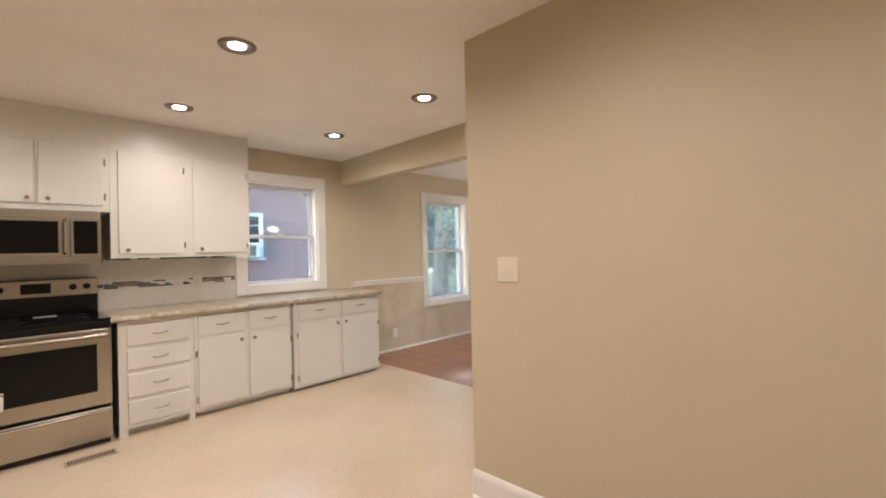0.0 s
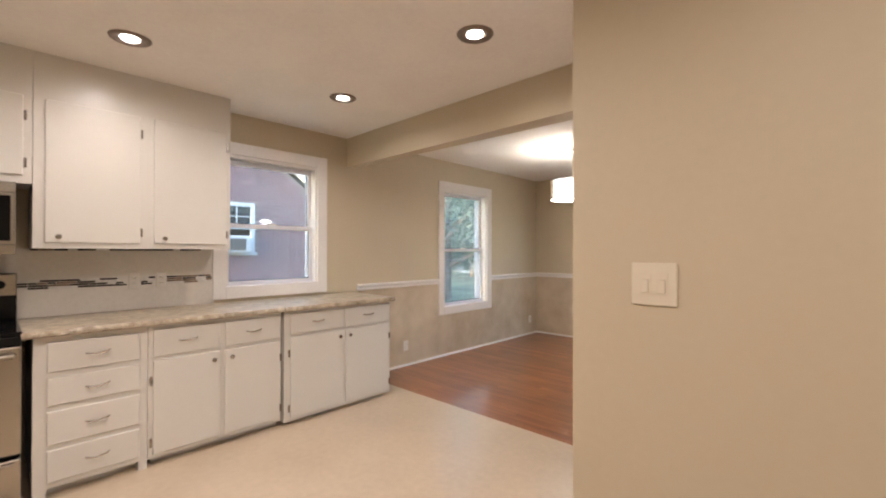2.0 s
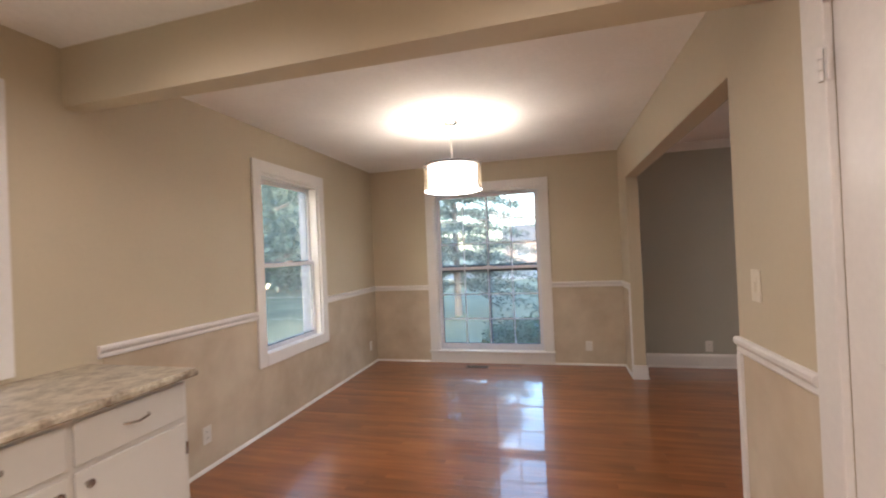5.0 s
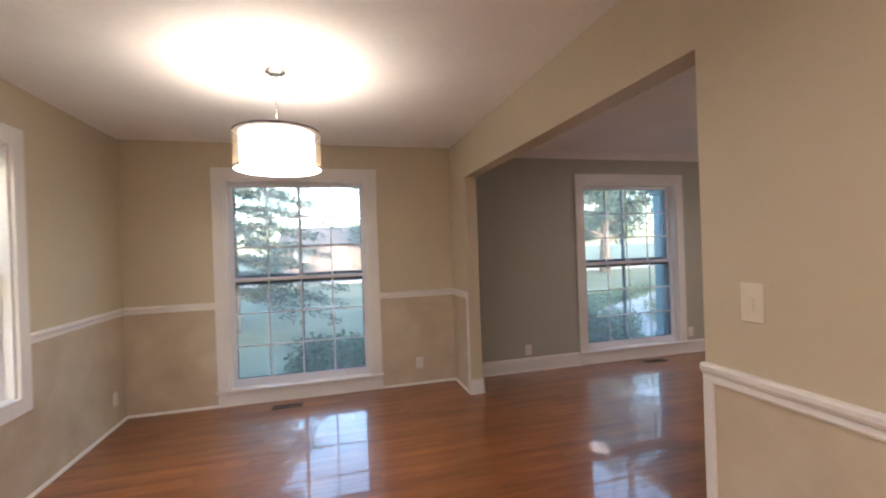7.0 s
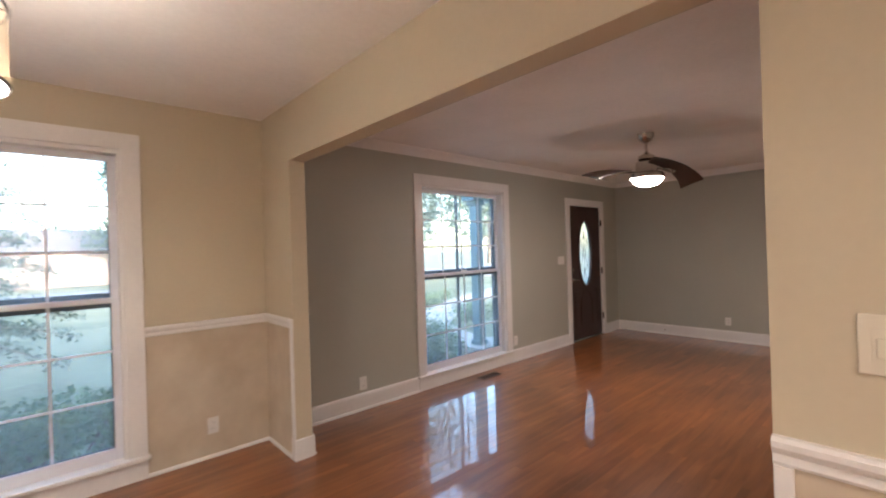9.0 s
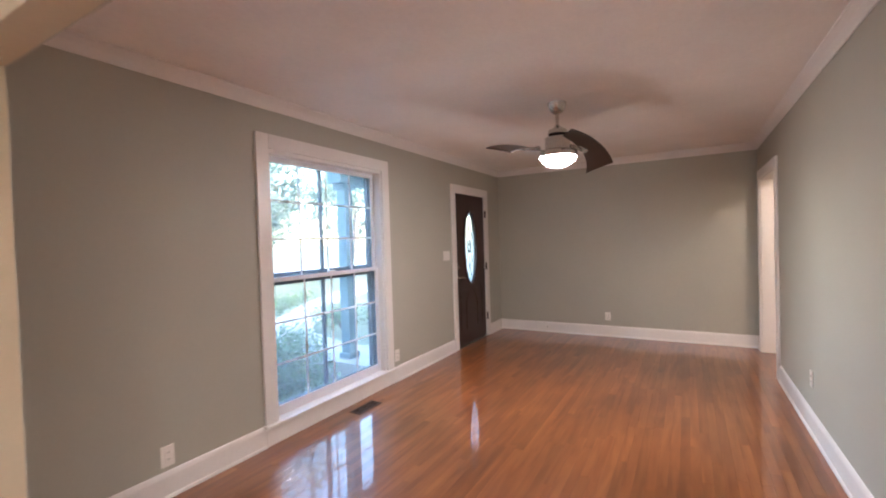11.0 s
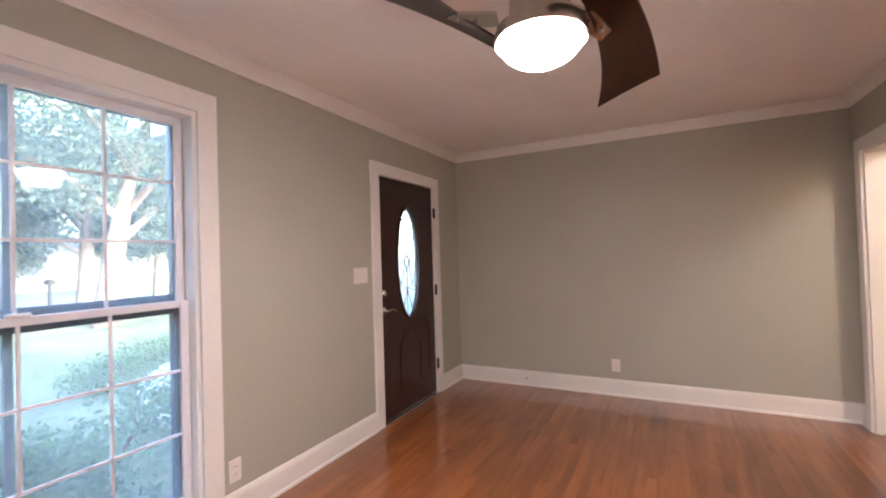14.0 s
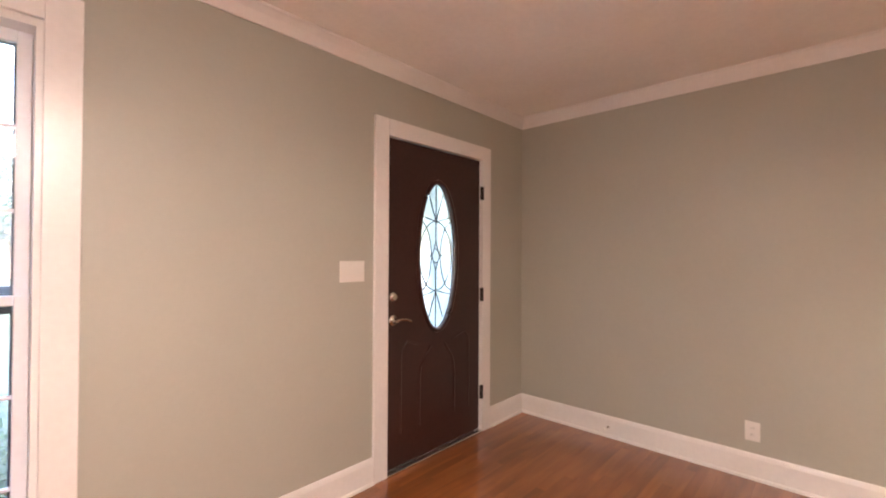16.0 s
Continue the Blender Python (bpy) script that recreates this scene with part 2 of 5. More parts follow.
M["sheer"] = bpy.data.materials.new("sheer_organza")
M["sheer"].use_nodes = True
sn, sl = M["sheer"].node_tree.nodes, M["sheer"].node_tree.links
sn.remove(sn["Principled BSDF"])
s_clear, s_tl, s_mix = sn.new("ShaderNodeBsdfTransparent"), sn.new("ShaderNodeBsdfTranslucent"), sn.new("ShaderNodeMixShader")
s_tl.inputs[0].default_value = (0.24, 0.185, 0.12, 1)
s_mix.inputs[0].default_value = 0.32
sl.new(s_clear.outputs[0], s_mix.inputs[1])
sl.new(s_tl.outputs[0], s_mix.inputs[2])
sl.new(s_mix.outputs[0], sn["Material Output"].inputs["Surface"])


# ---- mesh helpers ----
def bx(bm, x0, x1, y0, y1, z0, z1, bevel=0.0):
    """A box between six planes, its edges rounded off by bevel."""
    if x1 - x0 < 1e-5 or y1 - y0 < 1e-5 or z1 - z0 < 1e-5:
        return []
    m = Matrix.Translation(((x0 + x1) / 2, (y0 + y1) / 2, (z0 + z1) / 2)) @ Matrix.Diagonal((x1 - x0, y1 - y0, z1 - z0, 1))
    vs = bmesh.ops.create_cube(bm, size=1, matrix=m)["verts"]
    if bevel:
        es = list({e for v in vs for e in v.link_edges})
        bmesh.ops.bevel(bm, geom=es, offset=bevel, segments=2, affect="EDGES", profile=0.5, clamp_overlap=True)
    return vs


def box(*args, bevel=0.0):
    bm = bmesh.new()
    bx(bm, *args, bevel=bevel)
    return bm


def lathe(profile, steps=32, bm=None, centre=(0, 0, 0)):
    """A turned shape from (radius, height) pairs round the z axis."""
    bm = bm or bmesh.new()
    rings = []
    for r, z in profile:
        rings.append([bm.verts.new((centre[0] + r * math.cos(a), centre[1] + r * math.sin(a), centre[2] + z))
                      for a in (2 * math.pi * k / steps for k in range(steps))] if r > 1e-6 else
                     [bm.verts.new((centre[0], centre[1], centre[2] + z))])
    for a, b in zip(rings, rings[1:]):
        for k in range(steps):
            q = (k + 1) % steps
            if len(a) > 1 and len(b) > 1:
                bm.faces.new((a[k], a[q], b[q], b[k]))
            elif len(b) > 1:
                bm.faces.new((a[0], b[q], b[k]))
            elif len(a) > 1:
                bm.faces.new((a[k], a[q], b[0]))
    return bm


def tube(points, r, steps=8, bm=None, ends=None):
    """A round bar along points; ends: the radius at its far end."""
    bm = bm or bmesh.new()
    points = [Vector(p) for p in points]
    rings = []
    for i, p in enumerate(points):
        d = (points[min(i + 1, len(points) - 1)] - points[max(i - 1, 0)]).normalized()
        u = d.cross(Vector((0, 0, 1)) if abs(d.z) < 0.9 else Vector((1, 0, 0))).normalized()
        v = d.cross(u)
        rr = r if ends is None else r + (ends - r) * i / (len(points) - 1)
        rings.append([bm.verts.new(p + rr * (math.cos(a) * u + math.sin(a) * v)) for a in (2 * math.pi * k / steps for k in range(steps))])
    for a, b in zip(rings, rings[1:]):
        for k in range(steps):
            bm.faces.new((a[k], a[(k + 1) % steps], b[(k + 1) % steps], b[k]))
    bm.faces.new(rings[0][::-1])
    bm.faces.new(rings[-1])
    return bm


def extrude(profile, along, length, bm=None):
    """A moulding: a closed profile of (out, up) pairs drawn along x for length; out runs to -y."""
    bm = bm or bmesh.new()
    a = [bm.verts.new((along, -o, u)) for o, u in profile]
    b = [bm.verts.new((along + length, -o, u)) for o, u in profile]
    n = len(profile)
    for k in range(n):
        bm.faces.new((a[k], a[(k + 1) % n], b[(k + 1) % n], b[k]))
    bm.faces.new(a[::-1])
    bm.faces.new(b)
    return bm


def mesh_of(name, bm, material, smooth=False):
    bmesh.ops.recalc_face_normals(bm, faces=bm.faces)
    me = bpy.data.meshes.new(name)
    bm.to_mesh(me)
    bm.free()
    me.materials.append(material)
    if smooth:
        me.shade_smooth()
        me.set_sharp_from_angle(angle=radians(40))
    return me


def part(name, bm, material, parent, label="", smooth=False, at=None):
    """One mesh object under a thing or under a part; at: its pose within the parent."""
    ob = new(name, mesh_of(name, bm, M[material], smooth))
    ob.parent = parent
    if at is not None:
        ob.matrix_basis = at
    return tagged(ob, label)


def empty(name, m, label, category, group="", kind=""):
    ob = new(name)
    ob.empty_display_size = 0.1
    ob.matrix_basis = m
    return tagged(ob, label, category, group, kind)


def solid(name, bm, material, label, category, kind="structure", smooth=False, m=None):
    ob = new(name, mesh_of(name, bm, M[material], smooth))
    if m is not None:
        ob.matrix_basis = m
    return tagged(ob, label, category, "", kind)


def wall(name, axis, a0, a1, b0, b1, z0, z1, holes, material, label, category="wall"):
    """A wall along x or y from a0 to a1, between b0 and b1 in thickness, with holes (a0, a1, z0, z1) right through it."""
    bm = bmesh.new()
    cuts = sorted({a0, a1, *[h[0] for h in holes], *[h[1] for h in holes]})
    for c0, c1 in zip(cuts, cuts[1:]):
        low = z0
        for h in sorted((h for h in holes if h[0] < c1 - 1e-6 and h[1] > c0 + 1e-6), key=lambda h: h[2]):
            if h[2] > low:
                bx(bm, *((c0, c1, b0, b1) if axis == "x" else (b0, b1, c0, c1)), low, h[2])
            low = h[3]
        bx(bm, *((c0, c1, b0, b1) if axis == "x" else (b0, b1, c0, c1)), low, z1)
    bmesh.ops.remove_doubles(bm, verts=bm.verts, dist=1e-5)
    return solid(name, bm, material, label, category)


# ---- setting: floors, walls, ceilings ----
DW, LW = (-3.155, -1.820, 0.150, 2.145), (0.670, 1.985, 0.150, 2.125)
SW, KW = (4.055, 4.950, 0.620, 2.125), (1.422, 2.268, 1.030, 2.140)
FD = (3.495, 4.420, 0.0, 2.045)
HALL = (3.750, 4.800, -0.1, 2.030)

solid("floor_kitchen", box(XW, 2.6, -2.6, SEAM, -0.1, 0.0), "vinyl", "cream mottled vinyl kitchen floor, faintly glossy", "floor")
sub_floor = solid("floor_wood", box(XW, 5.1, SEAM, YN, -0.1, -0.008), "underwood", "glossy reddish oak strip floor running through both rooms", "floor")
solid("floor_bedroom", box(6.2, 10.1, -1.2, 1.2999, -0.1, -0.001), "underwood", "worn oak bedroom under-floor", "floor")
solid("floor_hall_end", box(5.1001, 10.1, SEAM - 0.0039, YS, -0.1, -0.001), "underwood", "worn oak hall under-floor", "floor")
solid("floor_hall", box(2.6, 10.1, 1.3, SEAM - 0.004, -0.1, -0.001), "vinyl", "hall and bedroom under-floor", "floor")

wall("wall_west", "y", -2.6, YN + OUT, XW - OUT, XW, -0.1, CEIL, [KW, SW], "beige", "warm beige painted wall with two windows")
wall("wall_north_dining", "x", XW, XD, YN, YN + OUT, -0.1, CEIL, [DW], "beige", "warm beige painted dining wall with a tall window")
wall("wall_north_living", "x", XD, XE + 0.12, YN, YN + OUT, -0.1, CEIL, [LW, FD], "sage", "grey sage painted wall with window and front door")
wall("wall_east", "y", YS - 0.14, YN, XE, XE + 0.12, -0.1, CEIL, [], "sage", "plain grey sage painted wall")
wall("wall_south_living", "x", XL, XE, YS - 0.14, YS, -0.1, CEIL, [HALL], "sage", "grey sage painted wall with a cased opening to the hall")
wall("wall_partition", "y", YC, YN, XD, XL - 0.006, 0, CEIL, [(3.11, 5.797, 0, 2.093), (1.645, 2.405, 0, 2.03)], "beige",
     "beige partition with a wide opening to the living room")
wall("wall_partition_living", "y", YS, YN, XL - 0.006, XL, 0, CEIL, [(3.11, 5.797, 0, 2.093)], "sage", "grey sage living-room face of the partition")
wall("wall_switch", "x", XL - 0.006, 2.6, YC, YC + 0.12, 0, CEIL, [], "beige", "warm beige kitchen wall with a light switch")
wall("wall_south_kitchen", "x", XW, 2.6, -2.72, -2.6, -0.1, CEIL, [], "beige", "plain beige closing wall")
wall("wall_east_kitchen", "y", -2.6, YC, 2.6, 2.72, -0.1, CEIL, [], "beige", "plain beige closing wall")
wall("wall_closet_back", "y", YC + 0.12, YS - 0.14, -0.2, -0.12, -0.1, CEIL, [], "beige", "plain closet wall")
wall("wall_hall_south", "x", 2.6, 6.3, 1.42, 1.54, -0.1, CEIL, [], "hall", "cream painted hall wall")
wall("wall_hall_west", "y", 1.54, YS - 0.14, 2.6, 2.7, -0.1, CEIL, [], "hall", "cream painted hall wall")
wall("wall_hall_north", "x", XE, 6.2, YS - 0.14, YS, -0.1, CEIL, [], "hall", "cream painted hall wall")
wall("wall_hall_end", "y", 1.42, YS, 6.2, 6.32, -0.1, CEIL, [(1.56, 2.32, -0.1, 2.03)], "hall", "cream painted wall with a bedroom doorway")
BW = (0.60, 1.22, 0.70, 2.00)
wall("wall_bedroom_east", "y", -1.2, 3.6, 10.0, 10.15, -0.1, CEIL, [BW], "sage", "sage bedroom wall with a window")
wall("wall_bedroom_north", "x", 6.2, 10.0, YS, YS + 0.12, -0.1, CEIL, [], "sage", "plain sage bedroom wall")
wall("wall_bedroom_south", "x", 6.2, 10.0, -1.3, -1.2, -0.1, CEIL, [], "sage", "plain sage bedroom wall")
wall("wall_bedroom_west", "y", -1.2, 1.42, 6.2, 6.32, -0.1, CEIL, [], "sage", "plain sage bedroom wall")
solid("ceiling_kitchen_dining", box(XW - OUT, XD, -2.72, YN + OUT, CEIL, CEIL + 0.12), "ceil", "white painted ceiling, warm in lamplight", "ceiling")
solid("ceiling_living", box(XD, XE + 0.12, YC, YN + OUT, CEIL, CEIL + 0.12), "ceil", "white painted living-room ceiling", "ceiling")
solid("ceiling_back", box(XD, 2.72, -2.72, YC, CEIL, CEIL + 0.12), "ceil", "white painted ceiling", "ceiling")
solid("ceiling_hall", box(XE + 0.12, 10.15, -1.3, YS + 0.12, CEIL, CEIL + 0.12), "ceil", "white painted hall ceiling", "ceiling")

# the beam between kitchen and dining room, its kitchen face slightly askew
bm = bmesh.new()
base = [(XW, 2.606), (XD, 2.515), (XD, 2.695), (XW, 2.695)]
lo = [bm.verts.new((x, y, 2.192)) for x, y in base]
hi = [bm.verts.new((x, y, CEIL)) for x, y in base]
for k in range(4):
    bm.faces.new((lo[k], lo[(k + 1) % 4], hi[(k + 1) % 4], hi[k]))
bm.faces.new(lo[::-1])
bm.faces.new(hi)
solid("beam", bm, "beige", "beige painted ceiling beam between kitchen and dining room", "beam")

# wainscot skins, chair rails, floor strips
WAIN = 0.935


def skin(name, axis, a0, a1, face, side, z0, z1, holes=()):
    t = 0.003
    b = (face, face + t) if side > 0 else (face - t, face)
    return wall(name, axis, a0, a1, b[0], b[1], z0, z1, list(holes), "wain", "beige wainscot with blotchy brown stains below the chair rail", "wainscot")


skin("wainscot_west", "y", 2.755, YN - 0.004, XW, 1, 0.0, WAIN, [(3.962, 5.044, 0.525, 3)])
skin("wainscot_north", "x", XW + 0.004, XD - 0.004, YN, -1, 0.0, WAIN, [(-3.255, -1.72, -1, 3)])
skin("wainscot_column", "y", 5.832, YN - 0.004, XD, -1, 0.0, WAIN)
skin("wainscot_pier", "y", 2.525, 3.075, XD, -1, 0.0, WAIN)

RAIL = [(0, 0.918), (0.010, 0.918), (0.014, 0.926), (0.012, 0.944), (0.020, 0.952), (0.026, 0.962), (0.026, 0.976), (0.018, 0.984), (0, 0.984)]
STRIP = [(0, 0), (0.014, 0), (0.013, 0.010), (0.008, 0.019), (0, 0.022)]
BASE = [(0, 0), (0.026, 0), (0.024, 0.014), (0.016, 0.020), (0.015, 0.125), (0.011, 0.140), (0.006, 0.149), (0, 0.152)]
CROWN = [(0, CEIL - 0.085), (0.008, CEIL - 0.085), (0.013, CEIL - 0.072), (0.030, CEIL - 0.040), (0.050, CEIL - 0.016), (0.058, CEIL - 0.010), (0.058, CEIL), (0, CEIL)]
TURN = {"N": 0, "W": 90, "S": 180, "E": 270}      # the wall on which a moulding sits


def mould(name, profile, wall_side, face, a0, a1, label, category):
    """A moulding on a wall: N and S walls run along x, W and E walls along y; it stands out into the room."""
    bm = bmesh.new()
    extrude(profile, 0, a1 - a0, bm)
    origin = {"N": (a0, face, 0), "S": (a1, face, 0), "W": (face, a0, 0), "E": (face, a1, 0)}[wall_side]
    rz = {"N": 0, "S": 180, "W": 90, "E": -90}[wall_side]
    return solid(name, bm, "trim", label, category, m=pose(*origin, 0, 0, rz))


RL, SL, BL, CL = ("white painted chair rail", "thin white floor strip", "white painted baseboard with shoe moulding", "white crown moulding")
for side, face, a0, a1 in (("W", XW, 2.728, 3.962), ("W", XW, 5.044, YN), ("N", YN, XW, -3.255), ("N", YN, -1.72, XD),
                           ("E", XD, 5.797, YN), ("E", XD, 2.525, 3.11)):
    mould("chair_rail", RAIL, side, face, a0, a1, RL, "trim")
for side, face, a0, a1 in (("W", XW + 0.003, 2.70, YN), ("N", YN - 0.003, XW, -3.255), ("N", YN - 0.003, -1.72, XD), ("E", XD - 0.003, 5.80, YN),
                           ("E", XD - 0.003, 2.525, 3.09)):
    mould("floor_strip", STRIP, side, face, a0, a1, SL, "trim")
for side, face, a0, a1 in (("N", YN, XL, 0.57), ("N", YN, 2.085, 3.40), ("N", YN, 4.525, XE), ("E", XE, YS, YN), ("S", YS, XL, 3.65), ("S", YS, 4.90, XE),
                           ("W", XL, 5.797, YN), ("W", XL, YS, 3.11), ("N", YC, XD, 2.6), ("N", 1.42, 3, 6.2)):
    mould("baseboard", BASE, side, face, a0, a1, BL, "baseboard")
for side, face, a0, a1 in (("N", YN, XL, XE), ("E", XE, YS, YN), ("S", YS, XL, XE), ("W", XL, YS, YN)):
    mould("crown_moulding", CROWN, side, face, a0, a1, CL, "trim")
# plinth round the end of the column, and upright edge strips under the rail
bm = bmesh.new()
bx(bm, XD - 0.016, XL + 0.004, 5.780, 5.797, 0, 0.145, 0.003)
bx(bm, XD - 0.016, XD, 5.7971, 5.85, 0, 0.145, 0.003)
solid("plinth", bm, "trim", "white baseboard block round the foot of the column", "baseboard")
bm = bmesh.new()
bx(bm, XD - 0.016, XD, 5.798, 5.834, 0.117, 0.918, 0.003)
solid("corner_strip", bm, "trim", "white upright strip below the chair rail", "trim")
bm = bmesh.new()
bx(bm, XD - 0.016, XD, 3.072, 3.109, 0.0, 0.918, 0.003)
solid("corner_strip", bm, "trim", "white upright strip below the chair rail", "trim")


# ---- windows ----
def casing_bars(w0, w1, z0, z1, wide, foot, thick=0.02):
    """Bars of a casing round an opening, on the plane y = 0, standing out to -y."""
    out = [box(w0 - wide, w0 + 0.004, -thick, 0, z0 if foot is None else foot, z1 + wide, bevel=0.003),
           box(w1 - 0.004, w1 + wide, -thick, 0, z0 if foot is None else foot, z1 + wide, bevel=0.003),
           box(w0 + 0.0041, w1 - 0.0041, -thick - 0.001, 0, z1 - 0.004, z1 + wide, bevel=0.003)]
    return out


def window(name, w, z0, z1, meet, grid, m, label, stool, wide=0.10, storm=True):
    """A double-hung window in an opening w wide from z0 to z1; local x along the wall, y outward."""
    win = empty(name, m, label, "window", kind="structure")
    foot = z0 + 0.0051 if stool else z0 - wide
    for b in casing_bars(-w / 2, w / 2, z0, z1, wide, foot):
        part("casing", b, "trim", win)
    if stool:
        part("window_sill", box(-w / 2 - wide - 0.012, w / 2 + wide + 0.012, -0.045, 0.0549, z0 - 0.022, z0 + 0.005, bevel=0.004), "trim", win)
        part("apron", box(-w / 2 - wide, w / 2 + wide, -0.019, 0, 0.0, z0 - 0.0221, bevel=0.003), "trim", win)
    else:
        part("casing", box(-w / 2 + 0.0041, w / 2 - 0.0041, -0.021, 0, z0 - wide, z0 + 0.004, bevel=0.003), "trim", win)
        part("window_sill", box(-w / 2 + 0.0221, w / 2 - 0.0221, 0.0005, 0.0549, z0 - 0.001, z0 + 0.006, bevel=0.002), "trim", win)
    jamb, deep = bmesh.new(), 0.11
    bx(jamb, -w / 2, -w / 2 + 0.022, 0.001, deep, z0, z1)
    bx(jamb, w / 2 - 0.022, w / 2, 0.001, deep, z0, z1)
    bx(jamb, -w / 2 + 0.0221, w / 2 - 0.0221, 0.001, deep, z1 - 0.03, z1)
    bx(jamb, -w / 2 + 0.0221, w / 2 - 0.0221, 0.0815, deep + 0.02, z0, z0 + 0.02)
    rv = bmesh.new()
    bx(rv, -w / 2 + 0.0002, -w / 2 + 0.012, 0.1101, OUT + 0.01, z0, z1)
    bx(rv, w / 2 - 0.012, w / 2 - 0.0002, 0.1101, OUT + 0.01, z0, z1)
    bx(rv, -w / 2 + 0.0121, w / 2 - 0.0121, 0.1101, OUT + 0.01, z1 - 0.012, z1)
    bx(rv, -w / 2 + 0.0121, w / 2 - 0.0121, 0.1301, OUT + 0.03, z0, z0 + 0.012)
    part("outer_reveal", rv, "storm" if storm else "reveal", win, "dark blue outer reveal" if storm else "blue-grey outer reveal")
    part("window_frame", jamb, "trim", win)
    s = w / 2 - 0.0225
    for sash_name, y0, a, b in (("lower_sash", 0.055, z0 + 0.0005, meet + 0.018), ("upper_sash", 0.083, meet - 0.018, z1 - 0.031)):
        sb, st, rail = bmesh.new(), (0.042 if grid[0] > 1 else 0.030), (0.034 if sash_name == "upper_sash" else 0.075 if grid[0] > 1 else 0.040)
        top = 0.034 if sash_name == "lower_sash" else 0.042
        bx(sb, -s, -s + st, y0, y0 + 0.026, a, b, 0.003)
        bx(sb, s - st, s, y0, y0 + 0.026, a, b, 0.003)
        bx(sb, -s + st, s - st, y0 + 0.0005, y0 + 0.0255, a, a + rail, 0.003)
        bx(sb, -s + st, s - st, y0 + 0.0005, y0 + 0.0255, b - top, b, 0.003)
        sash = part(sash_name, sb, "sashblue", win)
        g0, g1, h0, h1 = -s + st, s - st, a + rail, b - top
        pane = part("pane", box(g0 - 0.003, g1 + 0.003, y0 + 0.011, y0 + 0.014, h0 - 0.003, h1 + 0.003), "glass", sash)
        pane.visible_shadow = False
        gk = bmesh.new()
        bx(gk, g0, g1, y0 + 0.0145, y0 + 0.023, h0, h0 + 0.009)
        bx(gk, g0, g0 + 0.007, y0 + 0.0145, y0 + 0.023, h0, h1)
        bx(gk, g1 - 0.007, g1, y0 + 0.0145, y0 + 0.023, h0, h1)
        part("gasket", gk, "storm", sash)
        for k in range(1, grid[0]):
            x = g0 + (g1 - g0) * k / grid[0]
            part("muntin", box(x - 0.007, x + 0.007, y0 + 0.004, y0 + 0.0105, h0, h1, bevel=0.002), "sashblue", sash)
        for k in range(1, grid[1]):
            z = h0 + (h1 - h0) * k / grid[1]
            part("muntin", box(g0, g1, y0 + 0.003, y0 + 0.0108, z - 0.007, z + 0.007, bevel=0.002), "sashblue", sash)
    part("sash_lock", box(-0.035, 0.035, 0.04, 0.075, meet + 0.0181, meet + 0.032, bevel=0.004), "plate", win)
    if storm:
        sf = bmesh.new()
        bx(sf, -s, -s + 0.028, 0.15, 0.175, z0 + 0.021, z1 - 0.031)
        bx(sf, s - 0.028, s, 0.15, 0.175, z0 + 0.021, z1 - 0.031)
        bx(sf, -s + 0.028, s - 0.028, 0.15, 0.175, z0 + 0.021, z0 + 0.05)
        bx(sf, -s + 0.028, s - 0.028, 0.15, 0.175, z1 - 0.06, z1 - 0.031)
        bx(sf, -s + 0.028, s - 0.028, 0.152, 0.173, meet - 0.052, meet + 0.046)
        if grid[0] > 1:
            bx(sf, -0.014, 0.014, 0.15, 0.175, z0 + 0.05, meet - 0.052)
            bx(sf, -0.014, 0.014, 0.15, 0.175, meet + 0.046, z1 - 0.06)
        part("storm_frame", sf, "storm", win, "dark blue outer storm frame")
    return win


window("window_1", DW[1] - DW[0], DW[2], DW[3], 1.175, (4, 3), pose((DW[0] + DW[1]) / 2, YN, 0), "tall white double-hung dining window with muntin grid", True)
window("window_2", LW[1] - LW[0], LW[2], LW[3], 1.165, (4, 3), pose((LW[0] + LW[1]) / 2, YN, 0), "tall white double-hung living-room window with muntin grid", True)
window("window_3", SW[1] - SW[0], SW[2], SW[3], 1.345, (1, 1), pose(XW, (SW[0] + SW[1]) / 2, 0, 0, 0, 90), "white double-hung side window without muntins", False, 0.095, False)
window("window_4", KW[1] - KW[0], KW[2], KW[3], 1.545, (1, 1), pose(XW, (KW[0] + KW[1]) / 2, 0, 0, 0, 90), "white double-hung kitchen window above the counter", False, 0.098, False)
window("window_5", BW[1] - BW[0], BW[2], BW[3], 1.33, (1, 1), pose(10.0, (BW[0] + BW[1]) / 2, 0, 0, 0, -90), "white double-hung bedroom window", False, 0.09, False)

# ---- doors ----
# front door, closed, with an oval leaded light
door = empty("door_1", pose((FD[0] + FD[1]) / 2, YN, 0), "closed dark brown front door with an oval leaded glass light", "door", kind="structure")
dw = FD[1] - FD[0]
for b in casing_bars(-dw / 2, dw / 2, 0, FD[3], 0.098, 0.0):
    part("casing", b, "trim", door)
jb = bmesh.new()
bx(jb, -dw / 2 - 0.0, -dw / 2 + 0.004, 0.001, OUT, 0, FD[3])
bx(jb, dw / 2 - 0.004, dw / 2, 0.001, OUT, 0, FD[3])
bx(jb, -dw / 2 + 0.0041, dw / 2 - 0.0041, 0.001, OUT, FD[3] - 0.004, FD[3])
part("jamb", jb, "trim", door)
part("threshold", box(-dw / 2 + 0.004, dw / 2 - 0.004, -0.03, OUT, 0.0, 0.016, bevel=0.004), "nickel", door, "worn metal threshold")
OC, OA, OB = 1.318, 0.178, 0.49       # oval: centre height and half axes


